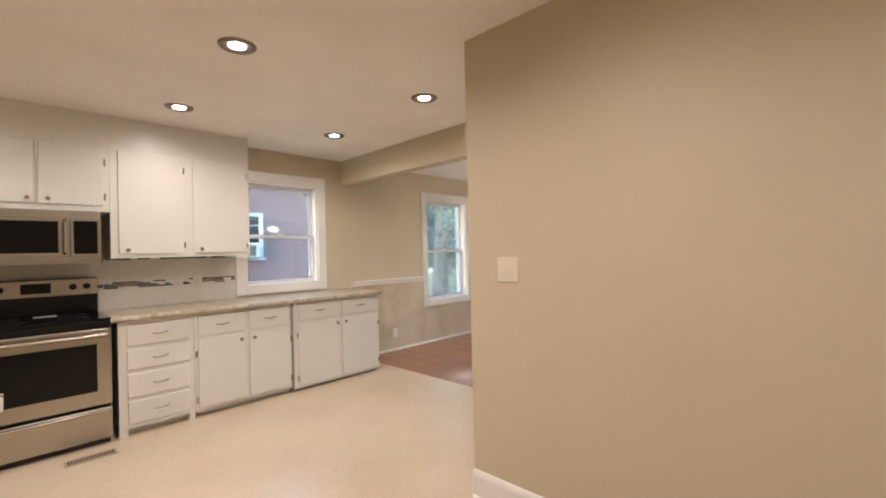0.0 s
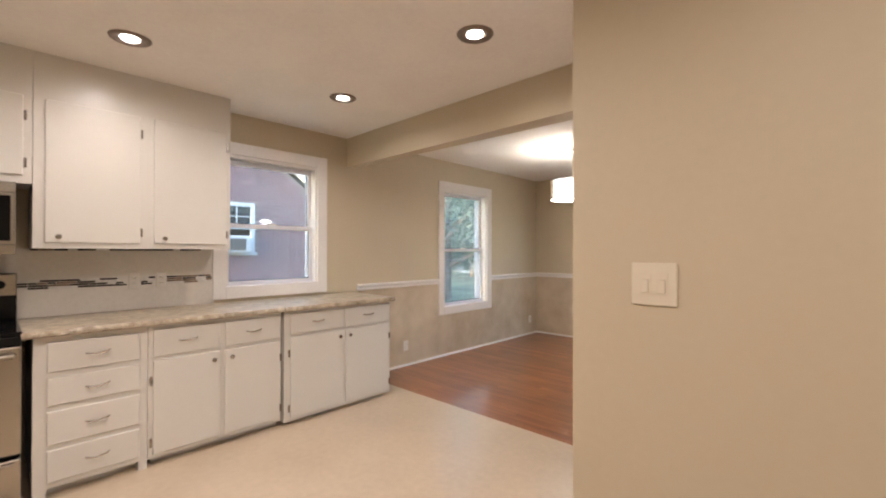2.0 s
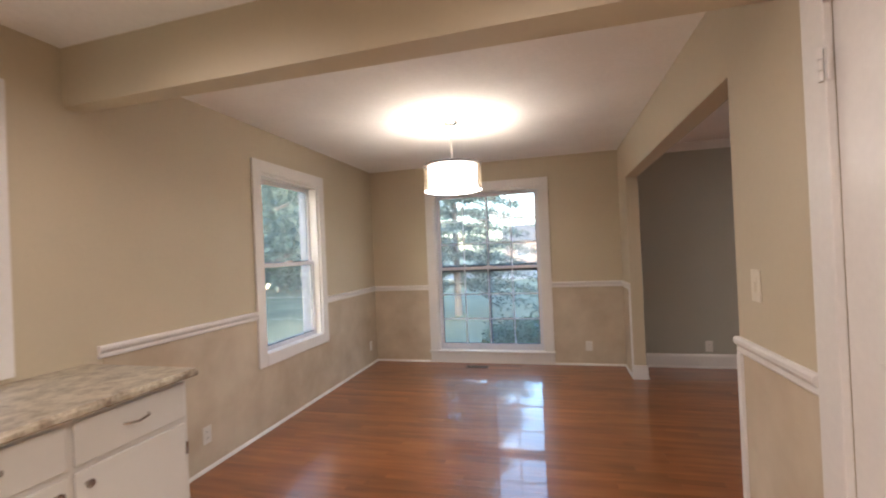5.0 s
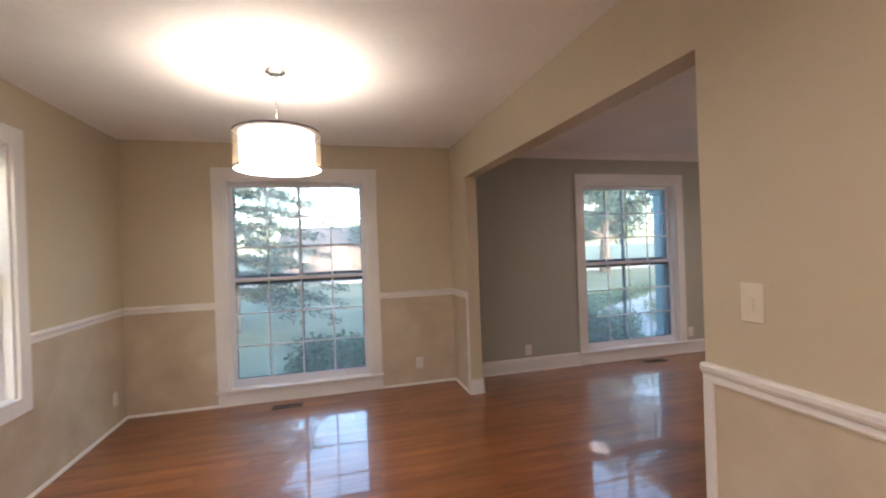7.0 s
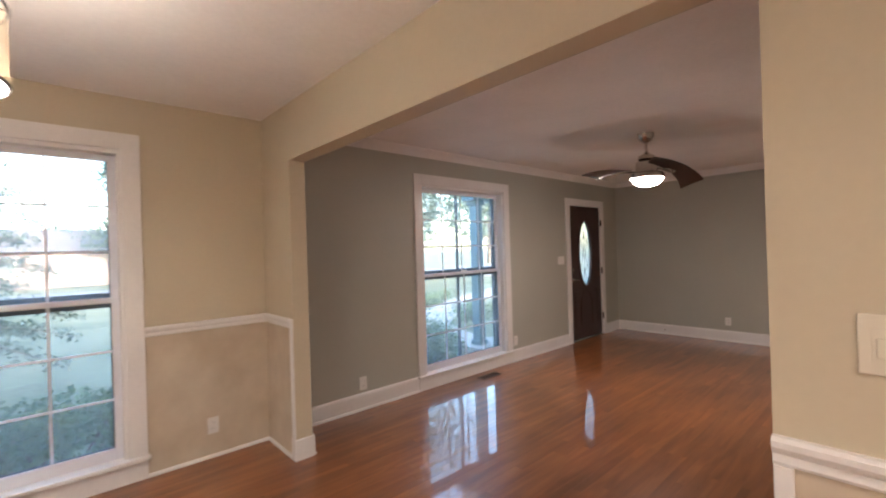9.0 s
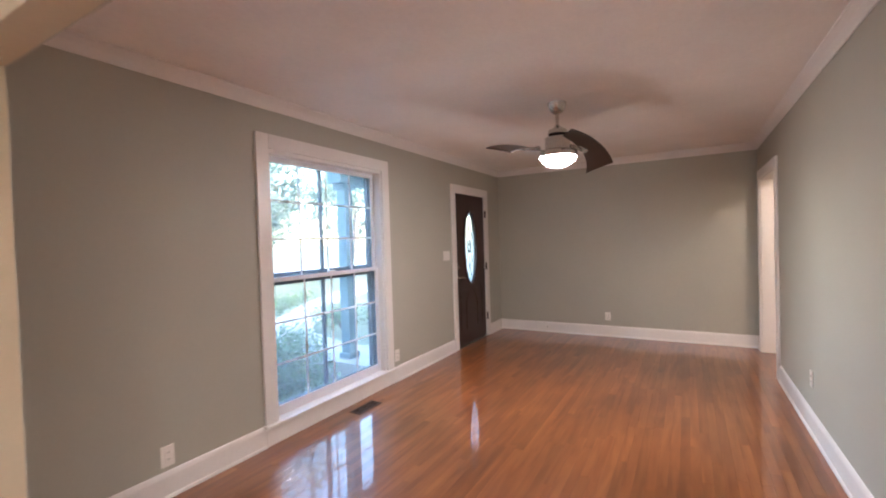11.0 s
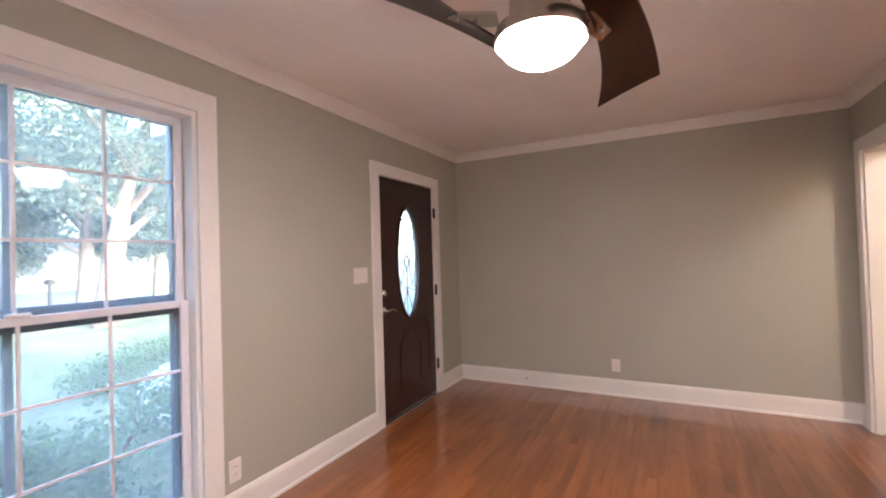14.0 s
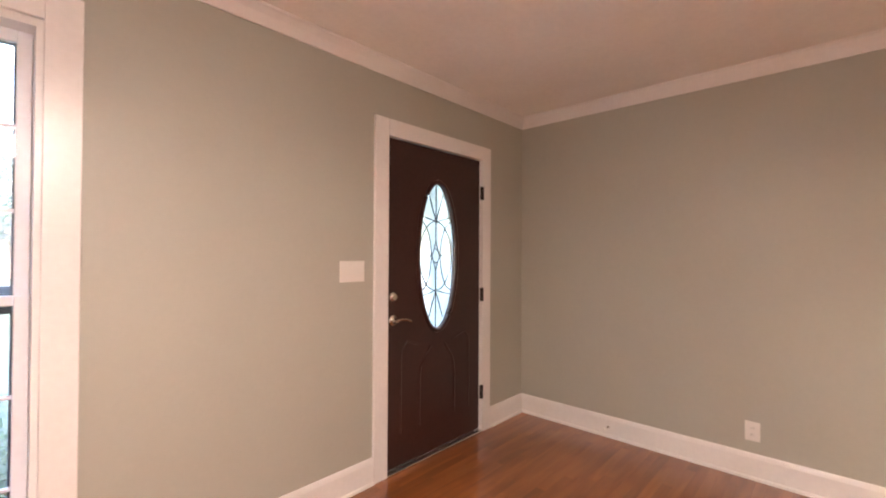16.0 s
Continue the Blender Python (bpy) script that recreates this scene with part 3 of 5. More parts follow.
def oval_leaf(w, h, thick):
    bm = bmesh.new()
    n = 72
    for y in (0.0, thick):
        inner = [bm.verts.new((OA * math.cos(2 * math.pi * k / n), y, OC + OB * math.sin(2 * math.pi * k / n))) for k in range(n)]
        outer = []
        for k in range(n):
            a = 2 * math.pi * k / n
            c, s = math.cos(a) * OA, math.sin(a) * OB
            f = min(w / 2 / abs(c) if abs(c) > 1e-9 else 1e9, ((h - OC) if s > 0 else (OC - 0.02)) / abs(s) if abs(s) > 1e-9 else 1e9)
            outer.append(bm.verts.new((c * f, y, OC + s * f)))
        for k in range(n):
            bm.faces.new((inner[k], inner[(k + 1) % n], outer[(k + 1) % n], outer[k]))
        if y == 0.0:
            first = (inner, outer)
    for k in range(n):
        q = (k + 1) % n
        bm.faces.new((first[0][k], first[0][q], inner[q], inner[k]))
        bm.faces.new((first[1][k], first[1][q], outer[q], outer[k]))
    # fill the four corners
    for sx in (-1, 1):
        for z in (0.02, h):
            for y in (0.0, thick):
                corner = bm.verts.new((sx * w / 2, y, z))
                near = sorted((v for v in bm.verts if abs(v.co.y - y) < 1e-6 and v is not corner and
                               (abs(v.co.x - sx * w / 2) < 1e-4 or abs(v.co.z - z) < 1e-4) and v.co.x * sx > 0), key=lambda v: (v.co - corner.co).length)
                side = [v for v in near if abs(v.co.x - sx * w / 2) < 1e-4]
                flat = [v for v in near if abs(v.co.z - z) < 1e-4]
                if side and flat and side[0] is not flat[0]:
                    bm.faces.new((corner, side[0], flat[0]))
    return bm


leaf = part("door_leaf", oval_leaf(dw - 0.012, FD[3] - 0.008, 0.042), "door", door, at=pose(0, 0.012, 0))
ring = tube([((OA + 0.012) * math.cos(a), -0.004, OC + (OB + 0.012) * math.sin(a)) for a in (2 * math.pi * k / 64 for k in range(65))], 0.016, 8)
part("oval_frame", ring, "door", leaf, smooth=True)
pane = bmesh.new()
pv = [pane.verts.new((OA * 1.01 * math.cos(2 * math.pi * k / 64), 0.02, OC + OB * 1.01 * math.sin(2 * math.pi * k / 64))) for k in range(64)]
pane.faces.new(pv)
bmesh.ops.solidify(pane, geom=pane.faces[:], thickness=0.004)
pn = part("pane", pane, "obscure", leaf)
pn.visible_shadow = False
cames = bmesh.new()


def came(points):
    tube([(x, 0.018, OC + z) for x, z in points], 0.0040, 5, cames)


def arc(cx, cz, rx, rz, a0, a1, n=20):
    return [(cx + rx * math.cos(radians(a0 + (a1 - a0) * k / n)), cz + rz * math.sin(radians(a0 + (a1 - a0) * k / n))) for k in range(n + 1)]


came(arc(0, 0, 0.155, 0.235, 0, 360, 40))
for sx in (-1, 1):
    came(arc(sx * 0.165, 0, 0.12, 0.24, 90, 270 if sx > 0 else -90))
    came([(0, 0.235), (sx * 0.07, 0.42)])
    came([(0, -0.235), (sx * 0.07, -0.42)])
    came([(0, 0.235), (sx * 0.15, 0.27)])
    came([(0, -0.235), (sx * 0.15, -0.27)])
    came([(0, 0.10), (sx * 0.035, 0.0), (0, -0.10)])
    came([(0, 0.05), (sx * 0.06, 0.0), (0, -0.05)])
came([(0, 0.235), (0, 0.49)])
came([(0, -0.235), (0, -0.49)])
came([(0, 0.235), (0, 0.10)])
came([(0, -0.235), (0, -0.10)])
part("cames", cames, "lead", leaf, "dark lead cames in a diamond and arc pattern")
# raised panel mouldings on the lower half
for sx in (-1, 1):
    pts = [(sx * 0.07, 0.0, 0.72), (sx * 0.16, 0.0, 0.60), (sx * 0.17, 0.0, 0.50), (sx * 0.17, 0.0, 0.22)]
    part("moulding", tube(pts, 0.009, 6), "door", leaf)
    pts = [(sx * 0.33, 0.0, 0.22), (sx * 0.33, 0.0, 0.72), (sx * 0.28, 0.0, 0.78), (sx * 0.16, 0.0, 0.74)]
    part("moulding", tube(pts, 0.007, 6), "door", leaf)
lx = -dw / 2 + 0.062
part("deadbolt", lathe([(0, 0), (0.031, 0), (0.031, 0.008), (0.026, 0.014), (0.018, 0.022), (0, 0.022)], 24), "nickel", door, "satin nickel deadbolt", True, pose(lx, 0.012, 1.068, 90))
rose = part("rose", lathe([(0, 0), (0.033, 0), (0.032, 0.008), (0.02, 0.014), (0.012, 0.03), (0.012, 0.05), (0, 0.05)], 24), "nickel", door, "satin nickel lever handle", True, pose(lx, 0.012, 0.925, 90))
part("door_handle", tube([(0, 0, 0.045), (0.03, 0.006, 0.048), (0.07, 0.003, 0.05), (0.11, -0.012, 0.05)], 0.008, 8), "nickel", rose, smooth=True)
for z in (0.30, 1.03, 1.79):
    hb = bmesh.new()
    tube([(0, 0, -0.05), (0, 0, 0.05)], 0.008, 8, hb)
    bx(hb, -0.022, 0.012, 0.004, 0.008, -0.05, 0.05)
    part("hinge", hb, "gap", door, "black hinge", at=pose(dw / 2 - 0.006, -0.022, z))

# closet door in the partition, closed
cd = empty("door_2", pose(XD, 2.025, 0, 0, 0, -90), "closed white painted closet door with a glass knob", "door", kind="structure")
for b in casing_bars(-0.38, 0.38, 0, 2.03, 0.105, 0.0, 0.022):
    part("casing", b, "trim", cd)
cl = part("door_leaf", box(-0.377, 0.377, 0.0, 0.035, 0.012, 2.025, bevel=0.003), "trim", cd)
for z0, z1 in ((0.25, 0.92), (1.08, 1.88)):
    part("panel_mould", box(-0.26, 0.26, -0.006, 0.0, z0, z1, bevel=0.004), "trim", cl)
kb = part("knob_rose", lathe([(0, 0), (0.026, 0), (0.022, 0.006), (0.009, 0.01), (0.009, 0.028), (0, 0.028)], 20), "nickel", cd, "", True, pose(0.325, -0.001, 0.86, 90))
part("knob", lathe([(0, 0.026), (0.014, 0.028), (0.027, 0.042), (0.027, 0.056), (0.016, 0.066), (0, 0.067)], 12), "plate", kb, "clear faceted glass knob")
for z in (0.25, 1.86):
    hb = bmesh.new()
    for k in range(3):
        tube([(0, 0, -0.045 + 0.031 * k), (0, 0, -0.017 + 0.031 * k)], 0.008, 8, hb)
    bx(hb, 0.006, 0.022, 0.004, 0.01, -0.045, 0.045)
    part("hinge", hb, "trim", cd, "painted-over hinge", at=pose(-0.388, -0.026, z))

# cased openings of the hall and the bedroom
hc = empty("door_3", pose((HALL[0] + HALL[1]) / 2, YS, 0, 0, 0, 180), "white cased opening from living room to hall", "doorway", kind="structure")
hw = (HALL[1] - HALL[0]) / 2
for b in casing_bars(-hw, hw, 0, HALL[3], 0.092, 0.0):
    part("casing", b, "trim", hc)
jb = bmesh.new()
bx(jb, -hw, -hw + 0.018, 0.001, 0.16, 0, HALL[3])
bx(jb, hw - 0.018, hw, 0.001, 0.16, 0, HALL[3])
bx(jb, -hw + 0.0181, hw - 0.0181, 0.001, 0.16, HALL[3] - 0.018, HALL[3])
part("jamb", jb, "trim", hc)
bc = empty("door_4", pose(6.2, 1.94, 0, 0, 0, -90), "white cased bedroom doorway", "doorway", kind="structure")
for b in casing_bars(-0.38, 0.38, 0, 2.03, 0.09, 0.0):
    part("casing", b, "trim", bc)

# ---- kitchen ----
FX = -3.385         # front plane of the base cabinets


def pull(parent, x, z, wide=0.105):
    """A bowed bar pull on a drawer front; local x along the front, -y out."""
    pts = [(x - wide / 2, -0.013, z), (x - wide / 2 + 0.012, -0.033, z), (x - 0.01, -0.041, z - 0.003), (x + wide / 2 - 0.012, -0.033, z + 0.004), (x + wide / 2, -0.013, z + 0.006)]
    return part("handle", tube(pts, 0.005, 8), "pewter", parent, "bowed satin nickel pull", True)


def knob(parent, x, z):
    return part("knob", lathe([(0, 0), (0.007, 0), (0.006, 0.012), (0.015, 0.017), (0.015, 0.024), (0, 0.027)], 16), "pewter", parent, "satin nickel knob", True, pose(x, -0.013, z, 90))


def hinge(parent, x, z):
    return part("hinge", box(x - 0.006, x + 0.006, -0.016, -0.001, z - 0.028, z + 0.028, bevel=0.003), "pewter", parent, "nickel hinge")


def front(name, parent, x0, x1, z0, z1):
    """A lipped drawer or door front with a rounded edge."""
    return part(name, box(x0, x1, -0.013, -0.0005, z0, z1, bevel=0.005), "cab", parent)


def cabinet(name, y0, y1, z0, z1, depth, label, xf, toe=0.0, group=""):
    c = empty(name, pose(xf, y0, 0, 0, 0, 90), label, "cabinet", group)
    w = y1 - y0
    b = bmesh.new()
    if toe:
        bx(b, 0.0, w, 0.0, depth, toe, z1)
        bx(b, 0.03, w - 0.002, 0.07, depth, 0.0, toe)
    else:
        bx(b, 0.0, w, 0.0, depth, z0, z1)
    part("body", b, "cab", c)
    return c, w


# drawer unit with feet either side of a low recess
dc, w = cabinet("drawer_cabinet", 0.245, 0.755, 0.0, 0.868, 0.60, "white painted base cabinet with four drawers", FX, 0.055)
part("foot", box(0.0, 0.055, 0.0, 0.07, 0.0, 0.055), "cab", dc)
part("foot", box(w - 0.045, w, 0.0, 0.07, 0.0, 0.055), "cab", dc)
for z0, z1 in ((0.675, 0.835), (0.495, 0.645), (0.285, 0.465), (0.085, 0.258)):
    d = front("drawer", dc, 0.055, w - 0.04, z0, z1)
    pull(d, w / 2 + 0.015, (z0 + z1) / 2)
sc, w = cabinet("base_cabinet", 0.757, 1.605, 0.0, 0.868, 0.60, "white painted base cabinet with two doors and two drawers", FX, 0.05, "base cabinets")
for x0, x1, knob_x, hinge_x in ((0.025, 0.412, 0.37, 0.014), (0.445, 0.835, 0.485, 0.842)):
    d = front("drawer", sc, x0, x1, 0.675, 0.845)
    pull(d, (x0 + x1) / 2, 0.76)
    d = front("cabinet_door", sc, x0, x1, 0.075, 0.652)
    knob(d, knob_x, 0.60)
    hinge(d, hinge_x, 0.53)
    hinge(d, hinge_x, 0.15)
ec, w = cabinet("base_cabinet", 1.622, 2.650, 0.0, 0.868, 0.60, "white painted base cabinet at the counter's end, slightly proud", FX + 0.02, 0.03, "base cabinets")
for x0, x1, knob_x, hinge_x in ((0.045, 0.515, 0.475, 0.034), (0.54, 1.005, 0.575, 1.012)):
    d = front("drawer", ec, x0, x1, 0.69, 0.85)
    pull(d, (x0 + x1) / 2, 0.775)
    d = front("cabinet_door", ec, x0, x1, 0.055, 0.668)
    knob(d, knob_x, 0.62)
    hinge(d, hinge_x, 0.55)
    hinge(d, hinge_x, 0.13)

# worktop with a rough-cut front edge
wt = empty("worktop", pose(0, 0, 0), "speckled beige stone-pattern worktop with a rough chiselled edge", "worktop")
prof = [(XW + 0.001, 0.872), (FX + 0.045, 0.872), (FX + 0.052, 0.880), (FX + 0.050, 0.895), (FX + 0.040, 0.907), (XW + 0.001, 0.909)]
for y0, y1, proud in ((0.20, 1.612, 0.0), (1.6125, 2.672, 0.02)):
    bm = bmesh.new()
    rows = []
    n = int((y1 - y0) / 0.0145)
    for k in range(n + 1):
        y = y0 + (y1 - y0) * k / n
        j = [0, 0.004 * noise.noise((y * 30, 0, 0)), 0.008 * noise.noise((y * 26, 3, 0)), 0.009 * noise.noise((y * 34, 7, 0)), 0.006 * noise.noise((y * 40, 9, 0)), 0]
        rows.append([bm.verts.new((x + j[i] + (proud if 0 < i < 5 else 0), y, z)) for i, (x, z) in enumerate(prof)])
    for a, b in zip(rows, rows[1:]):
        for i in range(6):
            bm.faces.new((a[i], a[(i + 1) % 6], b[(i + 1) % 6], b[i]))
    bm.faces.new(rows[0])
    bm.faces.new(rows[-1][::-1])
    part("slab", bm, "granite", wt)

# upper cabinets, running up to the ceiling
UX = -3.665
uc, w = cabinet("wall_cabinet", 0.255, 1.338, 1.345, CEIL - 0.002, 0.333, "white painted wall cabinet with two doors, reaching the ceiling", UX, 0, "wall cabinets")
for x0, x1 in ((0.050, 0.515), (0.590, 1.052)):
    d = front("cabinet_door", uc, x0, x1, 1.378, 2.215)
    knob(d, x0 + 0.06, 1.413)
    hinge(d, x1 + 0.006, 1.45)
    hinge(d, x1 + 0.006, 2.10)
mc, w = cabinet("wall_cabinet", -0.56, 0.253, 1.712, CEIL - 0.002, 0.333, "white painted short wall cabinet above the microwave", UX, 0, "wall cabinets")
for x0, x1, kx, hx in ((0.02, 0.38, 0.34, 0.012), (0.405, 0.775, 0.45, 0.783)):
    d = front("cabinet_door", mc, x0, x1, 1.758, 2.215)
    knob(d, kx, 1.795)
    hinge(d, hx, 1.83)
    hinge(d, hx, 2.10)

# microwave
mw = empty("microwave", pose(-3.625, -0.56, 0, 0, 0, 90), "stainless steel over-range microwave with dark glass door", "microwave")
MWW = 0.745
part("body", box(0, MWW, 0.0, 0.37, 1.312, 1.708, bevel=0.004), "gap", mw)
part("top_grille", box(0, MWW, -0.035, -0.0005, 1.650, 1.708, bevel=0.004), "steel", mw)
part("bottom_rail", box(0, MWW, -0.035, -0.0005, 1.312, 1.365, bevel=0.004), "steel", mw)
md = part("microwave_door", box(0, 0.565, -0.036, -0.0005, 1.3655, 1.6495, bevel=0.004), "steel", mw)
part("pane", box(0.035, 0.50, -0.039, -0.0362, 1.395, 1.625, bevel=0.001), "blackglass", md)
part("handle", tube([(0.535, -0.036, 1.39), (0.535, -0.075, 1.40), (0.535, -0.078, 1.50), (0.535, -0.075, 1.62), (0.535, -0.036, 1.63)], 0.012, 10), "steel", md, "", True)
cp = part("control_panel", box(0.5655, MWW, -0.036, -0.0005, 1.3655, 1.6495, bevel=0.003), "steel", mw)
part("display", box(0.585, MWW - 0.02, -0.038, -0.0362, 1.385, 1.632), "blackglass", cp)

# range
rg = empty("range", pose(-3.345, -0.555, 0, 0, 0, 90), "stainless steel electric range with black glass cooktop", "stove")
RW = 0.758
part("body", box(0, RW, 0.045, 0.64, 0.03, 0.895, bevel=0.004), "black", rg)
part("cooktop", box(-0.002, RW + 0.002, 0.0, 0.645, 0.896, 0.916, bevel=0.006), "blackglass", rg)
for bxx, byy, br in ((0.2, 0.17, 0.10), (0.56, 0.17, 0.085), (0.2, 0.45, 0.085), (0.56, 0.45, 0.10)):
    part("burner_ring", lathe([(br - 0.004, 0), (br - 0.004, 0.0012), (br, 0.0012), (br, 0)], 32), "gap", rg, at=pose(bxx, byy, 0.9162))
part("oven_front_rail", box(0, RW, 0.0, 0.0445, 0.845, 0.894, bevel=0.006), "black", rg)
od = part("oven_door", box(0, RW, 0.0, 0.0445, 0.290, 0.842, bevel=0.008), "steel", rg)
part("pane", box(0.075, RW - 0.085, -0.004, -0.0002, 0.395, 0.735, bevel=0.001), "blackglass", od, "dark oven window")
part("handle", tube([(0.03, 0.0, 0.795), (0.035, -0.045, 0.800), (0.12, -0.055, 0.800), (RW - 0.12, -0.055, 0.800), (RW - 0.035, -0.045, 0.800), (RW - 0.03, 0.0, 0.795)], 0.014, 10), "steel", od, "", True)
lb = part("label", box(0.02, 0.20, -0.0062, -0.0042, 0.385, 0.500), "label", od, "white paper label with red and black bars")
part("printed_bar", box(0.02, 0.20, -0.0068, -0.0063, 0.480, 0.492), "print", lb)
for k in range(4):
    part("printed_bar", box(0.035, 0.18 - 0.02 * (k % 2), -0.0068, -0.0063, 0.405 + 0.017 * k, 0.410 + 0.017 * k), "gap", lb)
dr = part("drawer", box(0, RW, 0.002, 0.0445, 0.045, 0.268, bevel=0.008), "steel", rg)
part("drawer_lip", tube([(0.03, 0.0, 0.245), (0.08, -0.018, 0.250), (RW - 0.08, -0.018, 0.250), (RW - 0.03, 0.0, 0.245)], 0.010, 8), "steel", dr, "", True)
part("plinth", box(0.01, RW - 0.01, 0.05, 0.6, 0.0, 0.0298), "gap", rg)
bg = part("backguard", box(0, RW, 0.57, 0.645, 0.9165, 1.195, bevel=0.008), "black", rg)
pf = part("control_panel", box(0.004, RW - 0.004, 0.558, 0.5695, 1.062, 1.190, bevel=0.003), "steel", bg)
part("display", box(0.30, 0.47, 0.554, 0.5578, 1.088, 1.165, bevel=0.001), "blackglass", pf)
for kx in (0.09, 0.19, 0.60, 0.685):
    part("control_knob", lathe([(0, 0), (0.024, 0), (0.022, 0.018), (0.018, 0.022), (0, 0.022)], 20), "black", pf, "", True, pose(kx, 0.558, 1.128, 90))
st = solid("sticker", box(-3.87, -3.80, -0.19, -0.06, 0.9162, 0.9172), "label", "white paper sticker on the cooktop", "sticker", "thing")

# backsplash: cream tile field with two mosaic bands
bs = empty("backsplash", pose(XW, 0, 0), "cream tiled backsplash with bands of dark glass mosaic", "backsplash", kind="structure")
part("tile_field", box(0.001, 0.008, -0.56, 1.337, 0.9095, 1.344), "tile", bs)
random.seed(3)
sticks = {}
for kind in ("mos_dark", "mos_brown", "mos_white"):
    for k, ln in enumerate((0.045, 0.07, 0.10)):
        sticks[kind, k] = mesh_of("stick", box(0.0, 0.0035, 0.0015, ln - 0.0015, 0.0014, 0.0132, bevel=0.001), M[kind])
for z0, rows_n in ((1.084, 4), (1.330, 1)):
    for r in range(rows_n):
        for a, b in (((0.205, 0.762), (0.842, 0.932), (1.004, 1.325)) if z0 < 1.2 else ((0.258, 1.325),)):
            y = a
            while y < b - 0.04:
                k = random.randrange(3)
                while y + (0.045, 0.07, 0.10)[k] > b + 0.004:
                    k -= 1
                    if k < 0:
                        break
                if k < 0:
                    break
                ob = new("mosaic_stick", sticks[random.choice(("mos_dark", "mos_dark", "mos_dark", "mos_brown", "mos_white", "mos_white")), k])
                ob.parent = bs
                ob.location = (0.0082, y, z0 + 0.0150 * r)
                y += (0.045, 0.07, 0.10)[k]


def plate(name, m, wide, high, kind, label, category, stuff="plate"):
    """A wall plate with its rockers, toggles or sockets; local x along the wall, -y out."""
    p = empty(name, m, label, category)
    part("cover", box(-wide / 2, wide / 2, -0.006, -0.0003, -high / 2, high / 2, bevel=0.003), stuff, p)
    if kind == "outlet":
        for z in (-0.02, 0.02):
            f = part("socket", box(-0.016, 0.016, -0.0085, -0.0062, z - 0.014, z + 0.014, bevel=0.003), stuff, p)
            for x in (-0.006, 0.006):
                part("slot", box(x - 0.0012, x + 0.0012, -0.0092, -0.0086, z - 0.004, z + 0.006), "slot", f)
    elif kind == "toggle":
        n = max(1, round(wide / 0.05) - 1) if wide > 0.09 else 1
        for k in range(n):
            x = (k - (n - 1) / 2) * 0.046
            part("toggle", box(x - 0.005, x + 0.005, -0.016, -0.0062, -0.004, 0.016, bevel=0.002), stuff, p)
    elif kind == "rocker":
        n = 2 if wide > 0.09 else 1
        for k in range(n):
            x = (k - (n - 1) / 2) * 0.046
            part("rocker_frame", box(x - 0.0165, x + 0.0165, -0.0075, -0.0062, -0.033, 0.033, bevel=0.0006), stuff, p)
            part("rocker", box(x - 0.010, x + 0.010, -0.0125, -0.0076, -0.026, 0.014, bevel=0.002), stuff, p)
    return p


for y in (0.80, 0.967):
    plate("wall_outlet", pose(XW + 0.008, y, 1.114, 0, 0, 90), 0.062, 0.115, "outlet", "cream outlet in the backsplash", "outlet", "tile")
plate("light_switch", pose(-0.676, YC, 1.237), 0.125, 0.125, "rocker", "white double light switch plate on the beige wall", "light switch", "almond")
plate("light_switch", pose(XD - 0.0, 2.925, 1.215, 0, 0, -90), 0.075, 0.125, "rocker", "white single light switch on the pier", "light switch", "almond")
plate("wall_outlet", pose(XW + 0.003, 3.415, 0.235, 0, 0, 90), 0.07, 0.115, "outlet", "white outlet on the stained wainscot", "outlet")
plate("wall_outlet", pose(XW + 0.003, 6.09, 0.24, 0, 0, 90), 0.07, 0.115, "outlet", "white outlet near the dining-room corner", "outlet")
plate("wall_outlet", pose(-1.33, YN - 0.003, 0.227), 0.075, 0.115, "outlet", "white outlet beside the dining window", "outlet")
plate("wall_outlet", pose(-0.08, YN, 0.237), 0.075, 0.12, "outlet", "white outlet on the grey wall", "outlet")
plate("wall_outlet", pose(2.155, YN, 0.26), 0.075, 0.12, "outlet", "white outlet beside the living-room window", "outlet")
plate("wall_outlet", pose(XE, 4.69, 0.282, 0, 0, -90), 0.075, 0.115, "outlet", "white outlet on the end wall", "outlet")
plate("wall_outlet", pose(2.48, YS, 0.37, 0, 0, 180), 0.075, 0.115, "outlet", "white outlet on the grey south wall", "outlet")
plate("light_switch", pose(3.25, YN, 1.232), 0.165, 0.118, "blank", "wide blank white switch plate beside the front door", "light switch")


ds = empty("door_stop", pose(XE - 0.016, 5.55, 0.075, 0, 0, -90), "small white door stop screwed into the baseboard", "door stop")
part("spring", lathe([(0, 0), (0.010, 0), (0.010, 0.006), (0.005, 0.008), (0.005, 0.05), (0, 0.05)], 14), "nickel", ds, "", True, pose(0, 0, 0, 90))
part("rubber_tip", lathe([(0, 0.05), (0.008, 0.05), (0.009, 0.06), (0.006, 0.066), (0, 0.066)], 14), "plate", ds, "", True, pose(0, 0, 0, 90))


